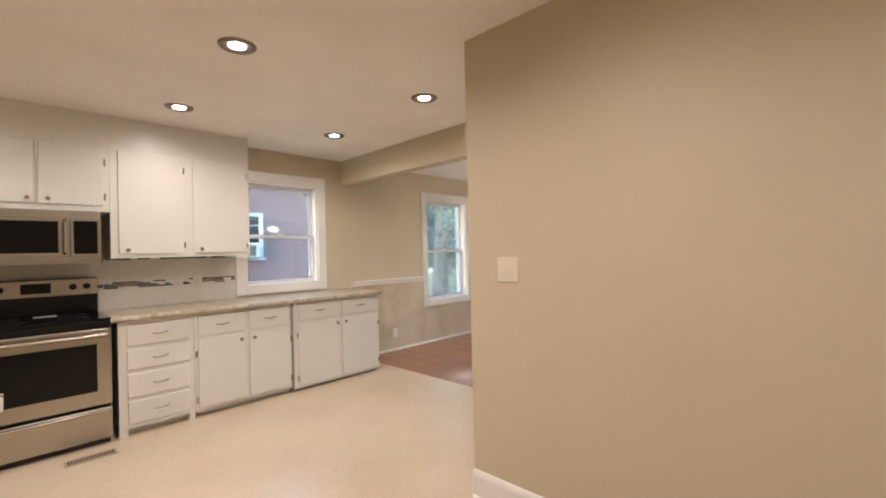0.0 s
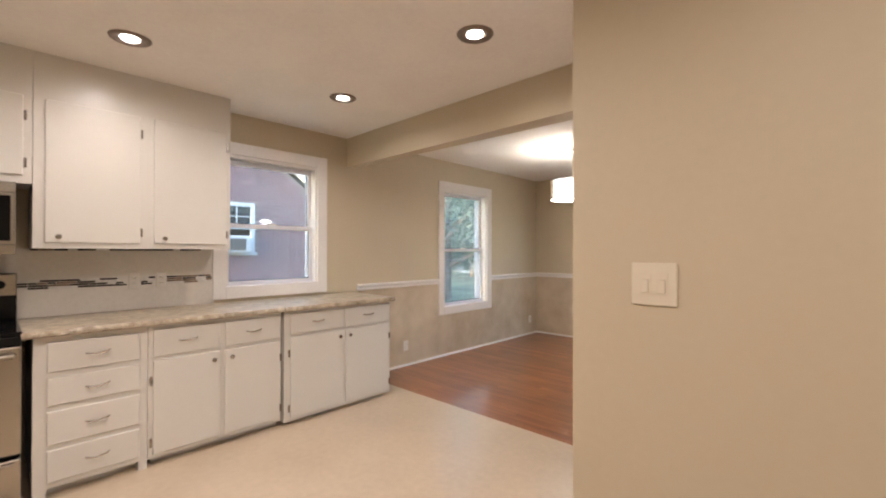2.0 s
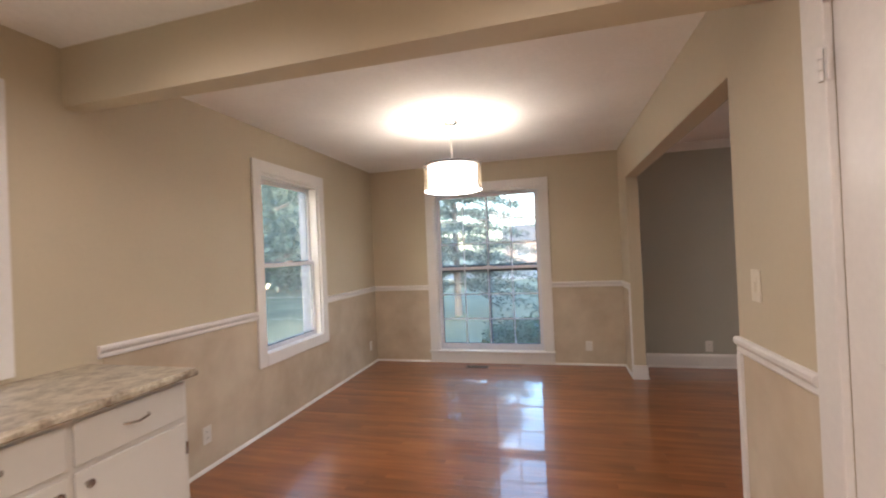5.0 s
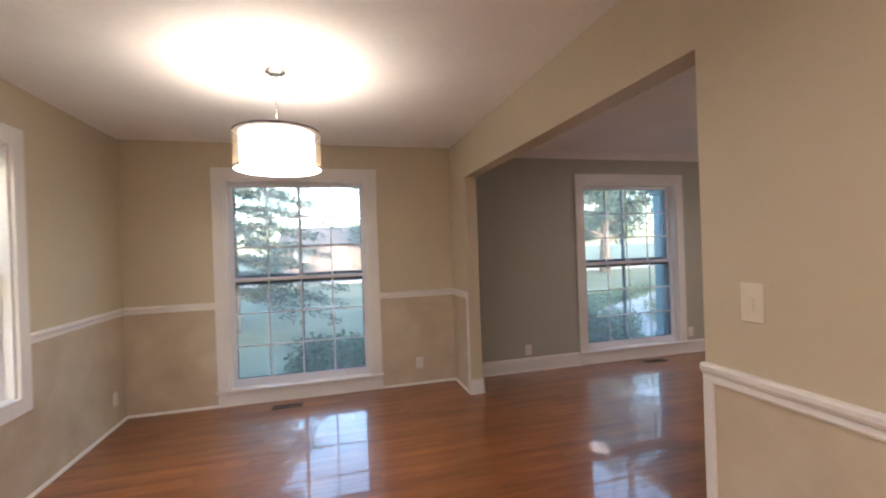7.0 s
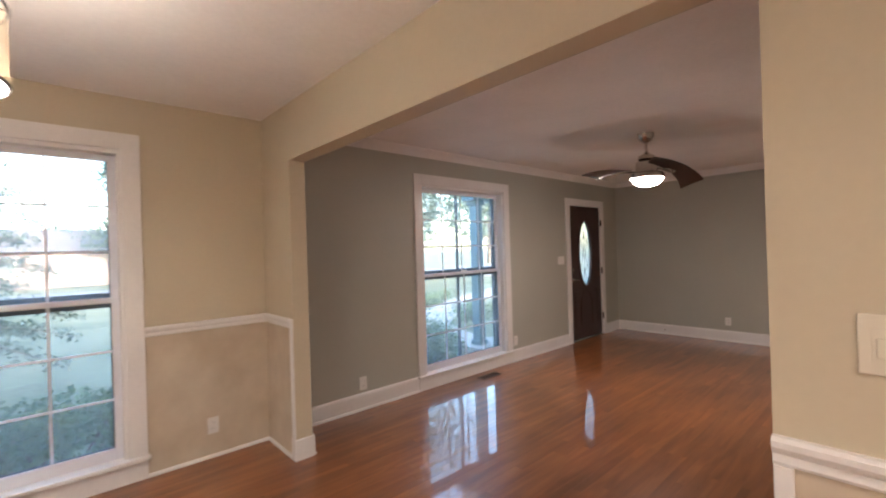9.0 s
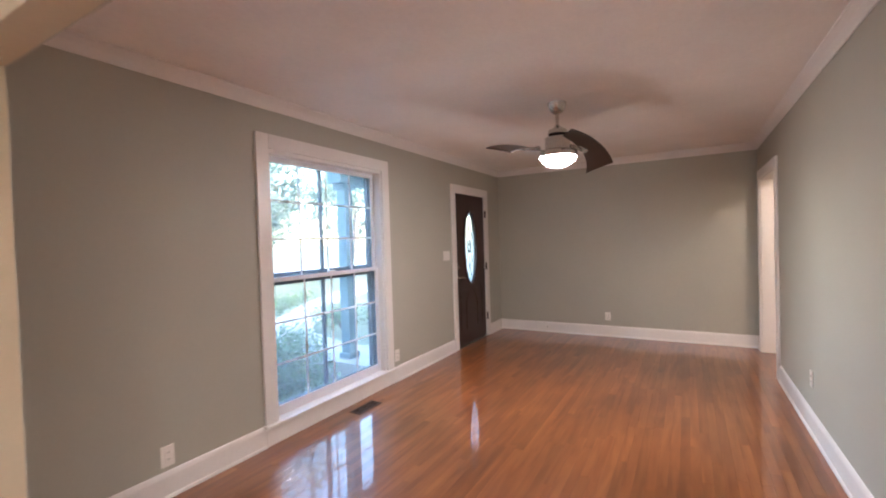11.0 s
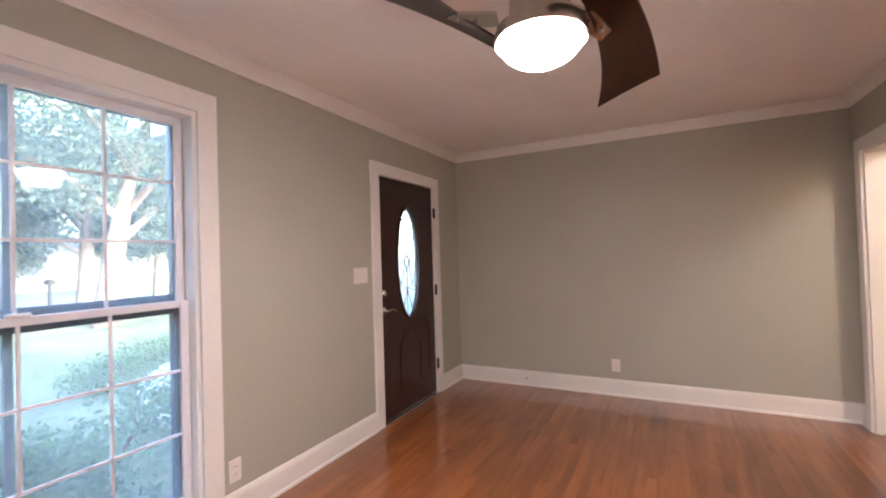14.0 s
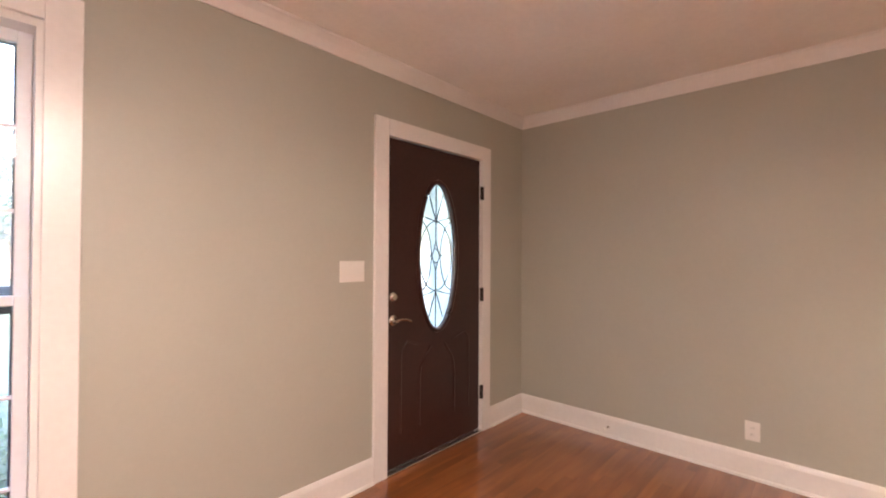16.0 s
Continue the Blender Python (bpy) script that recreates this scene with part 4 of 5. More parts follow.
def floor_vent(m, length, wide, material, label):
    v = empty("floor_vent", m, label, "vent")
    fr = bmesh.new()
    bx(fr, -length / 2, length / 2, -wide / 2, -wide / 2 + 0.014, 0, 0.005)
    bx(fr, -length / 2, length / 2, wide / 2 - 0.014, wide / 2, 0, 0.005)
    bx(fr, -length / 2, -length / 2 + 0.016, -wide / 2 + 0.014, wide / 2 - 0.014, 0, 0.005)
    bx(fr, length / 2 - 0.016, length / 2, -wide / 2 + 0.014, wide / 2 - 0.014, 0, 0.005)
    part("frame", fr, material, v)
    part("backing", box(-length / 2 + 0.016, length / 2 - 0.016, -wide / 2 + 0.014, wide / 2 - 0.014, 0.0003, 0.001), "gap", v)
    n = int(length / 0.017)
    for k in range(1, n):
        x = -length / 2 + 0.016 + (length - 0.032) * k / n
        part("slat", box(x - 0.003, x + 0.003, -wide / 2 + 0.014, wide / 2 - 0.014, 0.0011, 0.0045), material, v)
    return v


floor_vent(pose(-3.16, 0.055, 0.0, 0, 0, 90), 0.28, 0.10, "kvent", "tan metal floor vent before the range")
floor_vent(pose(-2.63, 6.10, 0.0), 0.27, 0.10, "vent", "brown metal floor vent under the dining window")
floor_vent(pose(1.455, 6.13, 0.0), 0.29, 0.115, "vent", "brown metal floor vent under the living-room window")


# ---- lamps ----
def downlight(x, y, energy, wide=172):
    d = empty("downlight", pose(x, y, CEIL), "recessed ceiling downlight, lit, with bronze trim ring; four of eight are unseen fill", "ceiling lamp", "kitchen downlights")
    part("trim_ring", lathe([(0.044, -0.0005), (0.047, -0.004), (0.068, -0.010), (0.080, -0.013), (0.094, -0.007), (0.098, -0.0005)], 36), "canring", d, "", True)
    part("bulb", lathe([(0, -0.011), (0.030, -0.010), (0.0435, -0.005), (0.0435, -0.0008), (0, -0.0008)], 32), "bulb", d, "glowing flood bulb")
    lamp("downlight_or_fill_lamp", "SPOT", (x, y, CEIL - 0.03), energy, WARM, 0.05, (x, y, 0), spot=(radians(wide), 0.9))
    return d


# the last four are unseen, added to brighten the kitchen and switch wall
for x, y, watts in ((-3.02, 1.905, 2.7), (-1.70, 1.85, 2.0), (-3.095, 0.605, 2.1), (-1.81, 0.55, 4.2), (-3.1, -0.9, 2.3), (-1.75, -0.9, 4.4), (-0.1, 0.35, 3.2), (1.3, 0.2, 3.4)):
    downlight(x, y, watts)

# drum pendant over the dining room
PX, PY = -2.475, 4.528
pd = empty("pendant_lamp", pose(PX, PY, CEIL), "drum pendant lamp with sheer outer and white inner shade, lit", "pendant lamp")
part("canopy", lathe([(0, -0.026), (0.045, -0.024), (0.060, -0.014), (0.063, -0.0005), (0, -0.0005)], 28), "pewter", pd, "", True)
ch = bmesh.new()
for k in range(13):
    c = Vector((0, 0, -0.035 - 0.0245 * k))
    u = Vector((1, 0, 0)) if k % 2 else Vector((0, 1, 0))
    tube([c + 0.008 * math.cos(a) * u + Vector((0, 0, 0.017 * math.sin(a))) for a in (2 * math.pi * q / 12 for q in range(13))], 0.0025, 5, ch)
part("chain", ch, "nickel", pd, "thin nickel chain", True)
part("outer_shade", lathe([(0.240, -0.365), (0.240, -0.578)], 56), "sheer", pd, "sheer organza outer drum", True)
part("inner_shade", lathe([(0.205, -0.370), (0.205, -0.5775)], 56), "shade", pd, "white glowing inner drum", True)
part("diffuser", lathe([(0, -0.586), (0.12, -0.584), (0.236, -0.579)], 56), "diffuser", pd, "glowing lower diffuser", True)
part("finial", lathe([(0, -0.606), (0.009, -0.601), (0.011, -0.592), (0, -0.586)], 12), "wire", pd, "", True)
for z in (-0.365, -0.575):
    part("rim_wire", tube([(0.240 * math.cos(a), 0.240 * math.sin(a), z) for a in (2 * math.pi * k / 64 for k in range(65))], 0.0052, 6), "wire", pd)
for k in range(3):
    a = 2 * math.pi * k / 3
    part("spoke", tube([(0, 0, -0.350), (0.240 * math.cos(a), 0.240 * math.sin(a), -0.365)], 0.0025, 6), "wire", pd)
lamp("pendant_bulb", "POINT", (PX, PY, CEIL - 0.52), 0.38, WARM, 0.185)

# ceiling fan with two sickle blades and an opal bowl
FXX, FY = 2.05, 4.575
fan = empty("ceiling_fan", pose(FXX, FY, CEIL), "brushed nickel ceiling fan with two dark sickle blades and lit bowl", "ceiling fan")
part("canopy", lathe([(0, -0.088), (0.022, -0.086), (0.050, -0.066), (0.068, -0.032), (0.074, -0.0005), (0, -0.0005)], 32), "nickel", fan, "", True)
part("downrod", lathe([(0, -0.07), (0.013, -0.07), (0.013, -0.17), (0.022, -0.185), (0.05, -0.205), (0.072, -0.215), (0.075, -0.245), (0, -0.245)], 28), "nickel", fan, "", True)
part("collar", lathe([(0, -0.2455), (0.068, -0.2455), (0.068, -0.268), (0, -0.268)], 28), "gap", fan)
part("motor", lathe([(0, -0.2685), (0.085, -0.2685), (0.098, -0.275), (0.100, -0.365), (0.104, -0.372), (0, -0.372)], 36), "nickel", fan, "", True)
part("light_ring", lathe([(0, -0.3725), (0.12, -0.3725), (0.145, -0.385), (0.152, -0.412), (0.152, -0.432), (0.1475, -0.432), (0.146, -0.4202), (0, -0.420)], 40), "nickel", fan, "", True)
part("bowl", lathe([(0.138 * math.cos(a), -0.4205 - 0.088 * math.sin(a)) for a in (math.pi / 2 * k / 12 for k in range(13))], 48), "bowl", fan, "glowing opal glass bowl", True)


def bow(a, m, b, s):
    """A curve through a, m (half way) and b."""
    a, m, b = Vector(a), Vector(m), Vector(b)
    c = 2 * m - (a + b) / 2
    return a * (1 - s) ** 2 + c * 2 * s * (1 - s) + b * s * s


def sickle():
    bm = bmesh.new()
    n = 26
    top, under = [], []
    for k in range(n + 1):
        s = k / n
        o = bow((-0.275, -0.175, -0.290), (0.11, -0.295, -0.335), (0.465, -0.345, -0.442), s)
        i = bow((-0.205, -0.095, -0.315), (0.19, -0.155, -0.385), (0.565, -0.100, -0.495), s)
        row = [i.lerp(o, q / 4) + Vector((0, 0, 0.004 * math.sin(math.pi * q / 4))) for q in range(5)]
        top.append([bm.verts.new(p + Vector((0, 0, 0.004))) for p in row])
        under.append([bm.verts.new(p - Vector((0, 0, 0.004))) for p in row])
    for k in range(n):
        for q in range(4):
            bm.faces.new((top[k][q], top[k][q + 1], top[k + 1][q + 1], top[k + 1][q]))
            bm.faces.new((under[k][q], under[k + 1][q], under[k + 1][q + 1], under[k][q + 1]))
        for q in (0, 4):
            bm.faces.new((top[k][q], top[k + 1][q], under[k + 1][q], under[k][q]))
    for k in (0, n):
        for q in range(4):
            bm.faces.new((top[k][q], top[k][q + 1], under[k][q + 1], under[k][q]))
    return bm


for rz in (0, 180):
    bl = part("blade", sickle(), "blade", fan, "espresso brown sickle-shaped blade", True, pose(0, 0, -0.027 * (rz > 0), -8.2 * (rz > 0), -3.6 * (rz > 0), rz))
    ar = bmesh.new()
    tri = [Vector(p) for p in ((-0.01, -0.088, -0.330), (0.075, -0.070, -0.336), (0.185, -0.165, -0.384), (0.150, -0.205, -0.372), (0.045, -0.165, -0.352))]
    low, high = [ar.verts.new(p - Vector((0, 0, 0.006))) for p in tri], [ar.verts.new(p + Vector((0, 0, 0.004))) for p in tri]
    ar.faces.new(low[::-1])
    ar.faces.new(high)
    for k in range(5):
        ar.faces.new((low[k], low[(k + 1) % 5], high[(k + 1) % 5], high[k]))
    for p in ((0.085, -0.135, -0.365), (0.135, -0.175, -0.378)):
        lathe([(0, -0.006), (0.007, -0.005), (0.008, 0.002)], 10, ar, p)
    part("blade_arm", ar, "nickel", bl, "nickel blade arm", True)

lamp("fan_lamp", "AREA", (FXX, FY, CEIL - 0.52), 0.54, WARM, 0.2, (FXX, FY, 0))

# hall dome lamp, out of sight, whose warm light falls through the doorway
hl = empty("hall_lamp", pose(3.35, 2.15, CEIL), "white dome ceiling lamp in the hall, lit", "ceiling lamp")
part("base", lathe([(0, -0.02), (0.13, -0.02), (0.14, -0.0005), (0, -0.0005)], 28), "nickel", hl)
part("dome", lathe([(0.125, -0.021), (0.115, -0.06), (0.07, -0.095), (0, -0.11)], 28), "bowl", hl, "", True)
lamp("hall_bulb", "POINT", (3.35, 2.15, CEIL - 0.22), 0.36, (1.0, 0.76, 0.52), 0.3)
# added glowing dome, never in view, that lifts the dark bedroom
bl_ = empty("bedroom_fill_lamp", pose(8.2, 0.6, CEIL), "unseen lit dome added to brighten the bedroom", "ceiling lamp")
part("base", lathe([(0, -0.02), (0.13, -0.02), (0.14, -0.0005), (0, -0.0005)], 28), "nickel", bl_)
part("dome", lathe([(0.125, -0.021), (0.115, -0.06), (0.07, -0.095), (0, -0.11)], 28), "bowl", bl_, "", True)

# ---- outdoors ----
bm = bmesh.new()
bmesh.ops.create_grid(bm, x_segments=60, y_segments=60, size=260)
for v in bm.verts:
    v.co.z = GROUND + 0.25 * noise.noise(v.co * 0.02) * min(1, max(0, (v.co - Vector((0, 6, 0))).length / 40 - 0.5))
solid("ground", bm, "grass", "mown green lawn reaching to the horizon", "lawn", smooth=True)
fb = box(XW - OUT + 0.01, 2.7, -2.7, YN + OUT - 0.01, GROUND - 0.3, -0.101)
bx(fb, 2.7001, 5.1, 1.3, YN + OUT - 0.01, GROUND - 0.3, -0.101)
bx(fb, 5.1001, 10.14, -1.29, YS + 0.11, GROUND - 0.3, -0.101)
solid("foundation", fb, "mortar", "house foundation", "foundation")
solid("road", box(-120, 120, 30, 37, GROUND - 0.2, GROUND + 0.05), "asphalt", "pale worn street beyond the lawn", "road")
solid("pavement", box(-120, 120, 28.2, 29.6, GROUND - 0.2, GROUND + 0.07), "concrete", "pale concrete pavement along the street", "pavement")
solid("driveway", box(20, 24, 8, 30, GROUND - 0.2, GROUND + 0.06), "concrete", "pale concrete driveway", "driveway")


def ribbon(points, wide, z0, z1):
    bm = bmesh.new()
    pts = []
    for a, b, c, d in zip([points[0]] + points[:-2], points[:-1], points[1:], points[2:] + [points[-1]]):
        for k in range(8):
            t = k / 8
            pts.append(tuple(0.5 * (2 * b[i] + (c[i] - a[i]) * t + (2 * a[i] - 5 * b[i] + 4 * c[i] - d[i]) * t * t + (3 * b[i] - a[i] - 3 * c[i] + d[i]) * t ** 3) for i in (0, 1)))
    rings = []
    for i, p in enumerate(pts):
        q, r = Vector(pts[max(i - 1, 0)]), Vector(pts[min(i + 1, len(pts) - 1)])
        d = (r - q).normalized()
        nx, ny = -d.y * wide / 2, d.x * wide / 2
        rings.append([bm.verts.new(v) for v in ((p[0] - nx, p[1] - ny, z0), (p[0] + nx, p[1] + ny, z0), (p[0] + nx, p[1] + ny, z1), (p[0] - nx, p[1] - ny, z1))])
    for a, b in zip(rings, rings[1:]):
        for k in range(4):
            bm.faces.new((a[k], a[(k + 1) % 4], b[(k + 1) % 4], b[k]))
    bm.faces.new(rings[0])
    bm.faces.new(rings[-1][::-1])
    return bm


solid("path", ribbon([(4.0, 8.2), (4.2, 9.8), (5.1, 11.5), (7.2, 13.0), (10, 14.6), (15, 16.5), (21, 18)], 1.15, GROUND - 0.1, GROUND + 0.06), "concrete",
      "pale concrete garden path curving over the lawn", "path")

# porch: slab, teal post and beam
pc = empty("porch", pose(3.9, 7.3, GROUND), "front porch with concrete slab and teal painted posts", "porch", kind="structure")
part("slab", box(-1.05, 1.9, -0.79, 0.75, 0.0, 0.34), "concrete", pc)
part("step", box(-0.6, 0.9, 0.7501, 1.1, 0.0, 0.17), "concrete", pc)
for x in (-0.80, 1.65):
    po = part("post", box(x - 0.075, x + 0.075, 0.43, 0.58, 0.341, 2.74, bevel=0.006), "teal", pc, "teal painted square post")
    part("capital", box(x - 0.11, x + 0.11, 0.395, 0.615, 2.66, 2.739, bevel=0.01), "teal", po)
    part("post_foot", box(x - 0.10, x + 0.10, 0.405, 0.605, 0.3411, 0.42, bevel=0.01), "teal", po)
part("beam", box(-1.0, 1.85, 0.38, 0.63, 2.741, 2.98), "teal", pc)
part("porch_roof", box(-1.1, 2.0, -0.79, 0.9, 2.981, 3.10), "siding", pc)


# plants
def leaves(bm, centre, radius, count, size, rng, squash=0.8):
    for _ in range(count):
        u = Vector((rng.gauss(0, 1), rng.gauss(0, 1), rng.gauss(0, 1))).normalized()
        p = Vector(centre) + Vector((u.x, u.y, u.z * squash)) * radius * rng.random() ** 0.45
        a, b = Vector((rng.gauss(0, 1), rng.gauss(0, 1), rng.gauss(0, 1))).normalized(), Vector((rng.gauss(0, 1), rng.gauss(0, 1), rng.gauss(0, 1)))
        b = (b - a * b.dot(a)).normalized()
        s = size * rng.uniform(0.6, 1.4)
        bm.faces.new([bm.verts.new(p + v) for v in (a * s, b * s * 0.45, -a * s, -b * s * 0.45)])


def tree(x, y, height, spread, seed, label, limbs=7, lean=0.0, lowest=0.35, count=420, size=0.16):
    rng = random.Random(seed)
    t = empty("tree", pose(x, y, GROUND), label, "tree")
    top = Vector((lean, 0, height * 0.72))
    bmt = tube([(0, 0, -0.1), (lean * 0.15, 0, height * 0.2), (lean * 0.5, 0, height * 0.45), tuple(top)], height * 0.042, 10, None, height * 0.012)
    crown = bmesh.new()
    for k in range(limbs):
        f = lowest + (0.95 - lowest) * k / limbs
        b = Vector((lean * f, 0, height * 0.72 * f))
        a = k * 2.4 + rng.random()
        e = b + Vector((math.cos(a) * spread * rng.uniform(0.55, 0.95), math.sin(a) * spread * rng.uniform(0.55, 0.95), height * rng.uniform(0.10, 0.26)))
        m = b.lerp(e, 0.5) + Vector((0, 0, height * 0.03))
        tube([b, m, e], height * 0.014, 7, bmt, height * 0.004)
        for c, r in ((e, 0.42), (m, 0.30), (e + Vector((rng.uniform(-1, 1), rng.uniform(-1, 1), rng.uniform(0, 1))) * spread * 0.3, 0.34)):
            leaves(crown, c, spread * r * rng.uniform(0.8, 1.2), count // 3, size, rng)
    leaves(crown, top + Vector((0, 0, height * 0.1)), spread * 0.5, count, size, rng)
    part("trunk", bmt, "bark", t, "", True)
    part("crown", crown, "leaf", t, "uneven green crown")
    return t


def conifer(x, y, height, spread, seed, label):
    rng = random.Random(seed)
    t = empty("conifer", pose(x, y, GROUND), label, "tree")
    bmt = tube([(0, 0, -0.1), (0, 0, height)], 0.12, 8, None, 0.02)
    crown = bmesh.new()
    z = 0.95
    while z < height:
        r = spread * (1 - z / height) ** 0.8 + 0.15
        for k in range(9):
            a = 2 * math.pi * (k + rng.random()) / 9
            ln = r * rng.uniform(0.65, 1.1)
            pts = [Vector((math.cos(a) * ln * f, math.sin(a) * ln * f, z + 0.15 * f - 0.5 * f * f * ln * 0.5)) for f in (0.05, 0.4, 0.75, 1.0)]
            tube(pts, 0.022, 4, bmt, 0.006)
            for f in range(26):
                g = rng.uniform(0.2, 1.0)
                p = Vector((math.cos(a) * ln * g, math.sin(a) * ln * g, z + 0.15 * g - 0.25 * g * g * ln))
                leaves(crown, p, 0.27, 17, 0.043, rng, 0.6)
        z += 0.42
    part("trunk", bmt, "bark", t, "", True)
    part("crown", crown, "needle", t, "drooping blue-green needle branches")
    return t


def bush(x, y, rx, h, seed, label, count=3600):
    rng = random.Random(seed)
    t = empty("bush", pose(x, y, GROUND), label, "bush", "bushes along the front wall")
    bmt, crown = bmesh.new(), bmesh.new()
    for k in range(9):
        a = rng.random() * 6.28
        e = Vector((math.cos(a) * rx * 0.7, math.sin(a) * 0.4, h * rng.uniform(0.55, 0.95)))
        tube([(0, 0, -0.05), e * 0.5 + Vector((0, 0, 0.1)), e], 0.014, 5, bmt, 0.004)
        leaves(crown, e * 0.9, 0.36, count // 9, 0.03, rng, 0.7)
    part("stems", bmt, "bark", t)
    part("crown", crown, "shrub", t, "small-leaved uneven crown")
    return t


for i, (x, y, rx, h) in enumerate(((0.55, 7.25, 0.45, 0.85), (1.25, 7.35, 0.45, 0.95), (1.85, 7.6, 0.4, 0.8), (-2.15, 7.2, 0.5, 0.85), (-1.45, 7.3, 0.45, 0.75), (1.0, 8.3, 0.5, 0.7))):
    bush(x, y, rx, h, 20 + i, "low green bush growing below the front windows")
for i, (x, y) in enumerate(((4.0, 11.6), (4.6, 12.4), (5.4, 13.1), (6.4, 13.7), (7.5, 14.3), (8.7, 15.0), (3.3, 9.4), (2.6, 8.6), (5.3, 9.9), (5.9, 10.9))):
    bush(x, y, 0.5, 0.32 if i < 6 else 0.55, 60 + i, "low green edging plant beside the garden path", 900)
conifer(-4.5, 13.5, 8.5, 3.1, 5, "blue-green conifer on the lawn before the dining window")
tree(7.6, 19.7, 9.5, 4.2, 11, "large spreading tree with a pale leaning trunk", 8, 1.3, 0.4, 2400, 0.085)
tree(9.3, 25.0, 8.5, 3.4, 81, "dense dark green tree near the street", 9, 0.2, 0.3, 3000, 0.09)
tree(6.4, 27.0, 6.0, 2.2, 82, "dense dark green tree near the street", 9, 0.1, 0.12, 2600, 0.08)
tree(13.5, 27.5, 8.0, 3.4, 83, "dense dark green tree near the street", 9, 0.1, 0.3, 2600, 0.09)
tree(-11.5, 12.0, 8.5, 4.6, 12, "broad green tree on the side lawn", 9, 0.3, 0.2, 2600, 0.085)
tree(-19.5, 15.5, 9.0, 5.0, 13, "broad green tree on the side lawn", 9, -0.4, 0.2, 2000, 0.11)
tree(-15.0, 25.5, 9.5, 5.5, 14, "street tree beyond the lawn", 7, 0.2, 0.25, 1200, 0.14)
tree(4.0, 41.0, 10.0, 5.0, 15, "tall tree across the street", 7, 0.2, 0.25, 1200, 0.16)
tree(15.0, 26.0, 9.0, 4.5, 16, "tree near the street", 7, 0.2, 0.25, 1200, 0.14)
tree(22.0, 44.0, 11.0, 6.0, 17, "tall tree across the street", 7, 0.2, 0.25, 1200, 0.17)
tree(-26.0, 44.0, 11.0, 6.0, 18, "tall tree across the street", 7, 0.2, 0.25, 1200, 0.17)
tree(40.0, 40.0, 11.0, 6.0, 19, "tall tree across the street", 7, 0.2, 0.3, 500, 0.26)
tree(14.6, -0.8, 6.5, 3.2, 31, "green tree beside the bedroom", 8, 0.2, 0.08, 3600, 0.09)
for k, (x, y) in enumerate(((-12.5, 23.0), (-14.6, 21.6), (-17.2, 22.6), (-20.0, 24.0), (-22.8, 23.2), (-16.2, 24.8))):
    tree(x, y, 3.2, 1.9, 70 + k, "dense green shrub bordering the side lawn", 7, 0.1, 0.04, 1500, 0.075)
tree(-20.0, 31.0, 12.0, 6.5, 41, "street tree beyond the lawn", 9, 0.2, 0.2, 1200, 0.17)
tree(-30.0, 33.0, 11.0, 6.5, 42, "street tree beyond the lawn", 9, -0.2, 0.2, 1200, 0.18)
tree(-10.9, 5.6, 3.2, 1.2, 32, "small green tree by the brick wall", 5, 0.1, 0.3, 200, 0.08)


def far_house(x, y, w, d, h, ridge, material, label, turn=0):
    hs = empty("house", pose(x, y, GROUND, 0, 0, turn), label, "house")
    part("wall", box(-w / 2, w / 2, 0, d, 0, h), material, hs)
    bm = bmesh.new()
    e = 0.5
    v = [bm.verts.new(p) for p in ((-w / 2 - e, -e, h), (w / 2 + e, -e, h), (w / 2 + e, d + e, h), (-w / 2 - e, d + e, h), (-w / 2 - e, d / 2, h + ridge), (w / 2 + e, d / 2, h + ridge))]
    for f in ((0, 1, 5, 4), (2, 3, 4, 5), (0, 4, 3), (1, 2, 5), (3, 2, 1, 0)):
        bm.faces.new([v[k] for k in f])
    part("roof", bm, "roof", hs)
    for k in range(4):
        wx = -w / 2 + w * (k + 0.5) / 4
        wn_ = part("window", box(wx - 0.7, wx + 0.7, -0.06, 0.0, 1.0, 2.3), "siding", hs)
        part("pane", box(wx - 0.6, wx + 0.6, -0.08, -0.062, 1.1, 2.2), "farglass", wn_)
    part("door", box(-0.5, 0.5, -0.05, 0.0, 0.1, 2.15), "door", hs)
    return hs


far_house(0.5, 46, 14, 8, 2.7, 1.9, "mortar", "low brick house across the street with grey roof")
far_house(20.0, 47, 13, 8, 2.7, 1.9, "concrete", "low pale house across the street with grey roof")
far_house(-24.0, 47, 13, 8, 2.7, 1.9, "brick", "low brick house across the street with grey roof")
far_house(-40.0, 24, 12, 8, 2.7, 1.9, "siding", "low pale house down the side street", 60)

# mailbox
mb = empty("mailbox", pose(8.0, 24.5, GROUND), "dark mailbox on a post near the street", "mailbox")
part("post", box(-0.05, 0.05, -0.05, 0.05, -0.05, 1.25), "rubber", mb)
bmx = bmesh.new()
bx(bmx, -0.12, 0.12, -0.2, 0.2, 1.2505, 1.34)
tube([(0, -0.2, 1.34), (0, 0.2, 1.34)], 0.12, 14, bmx)
part("box", bmx, "rubber", mb)


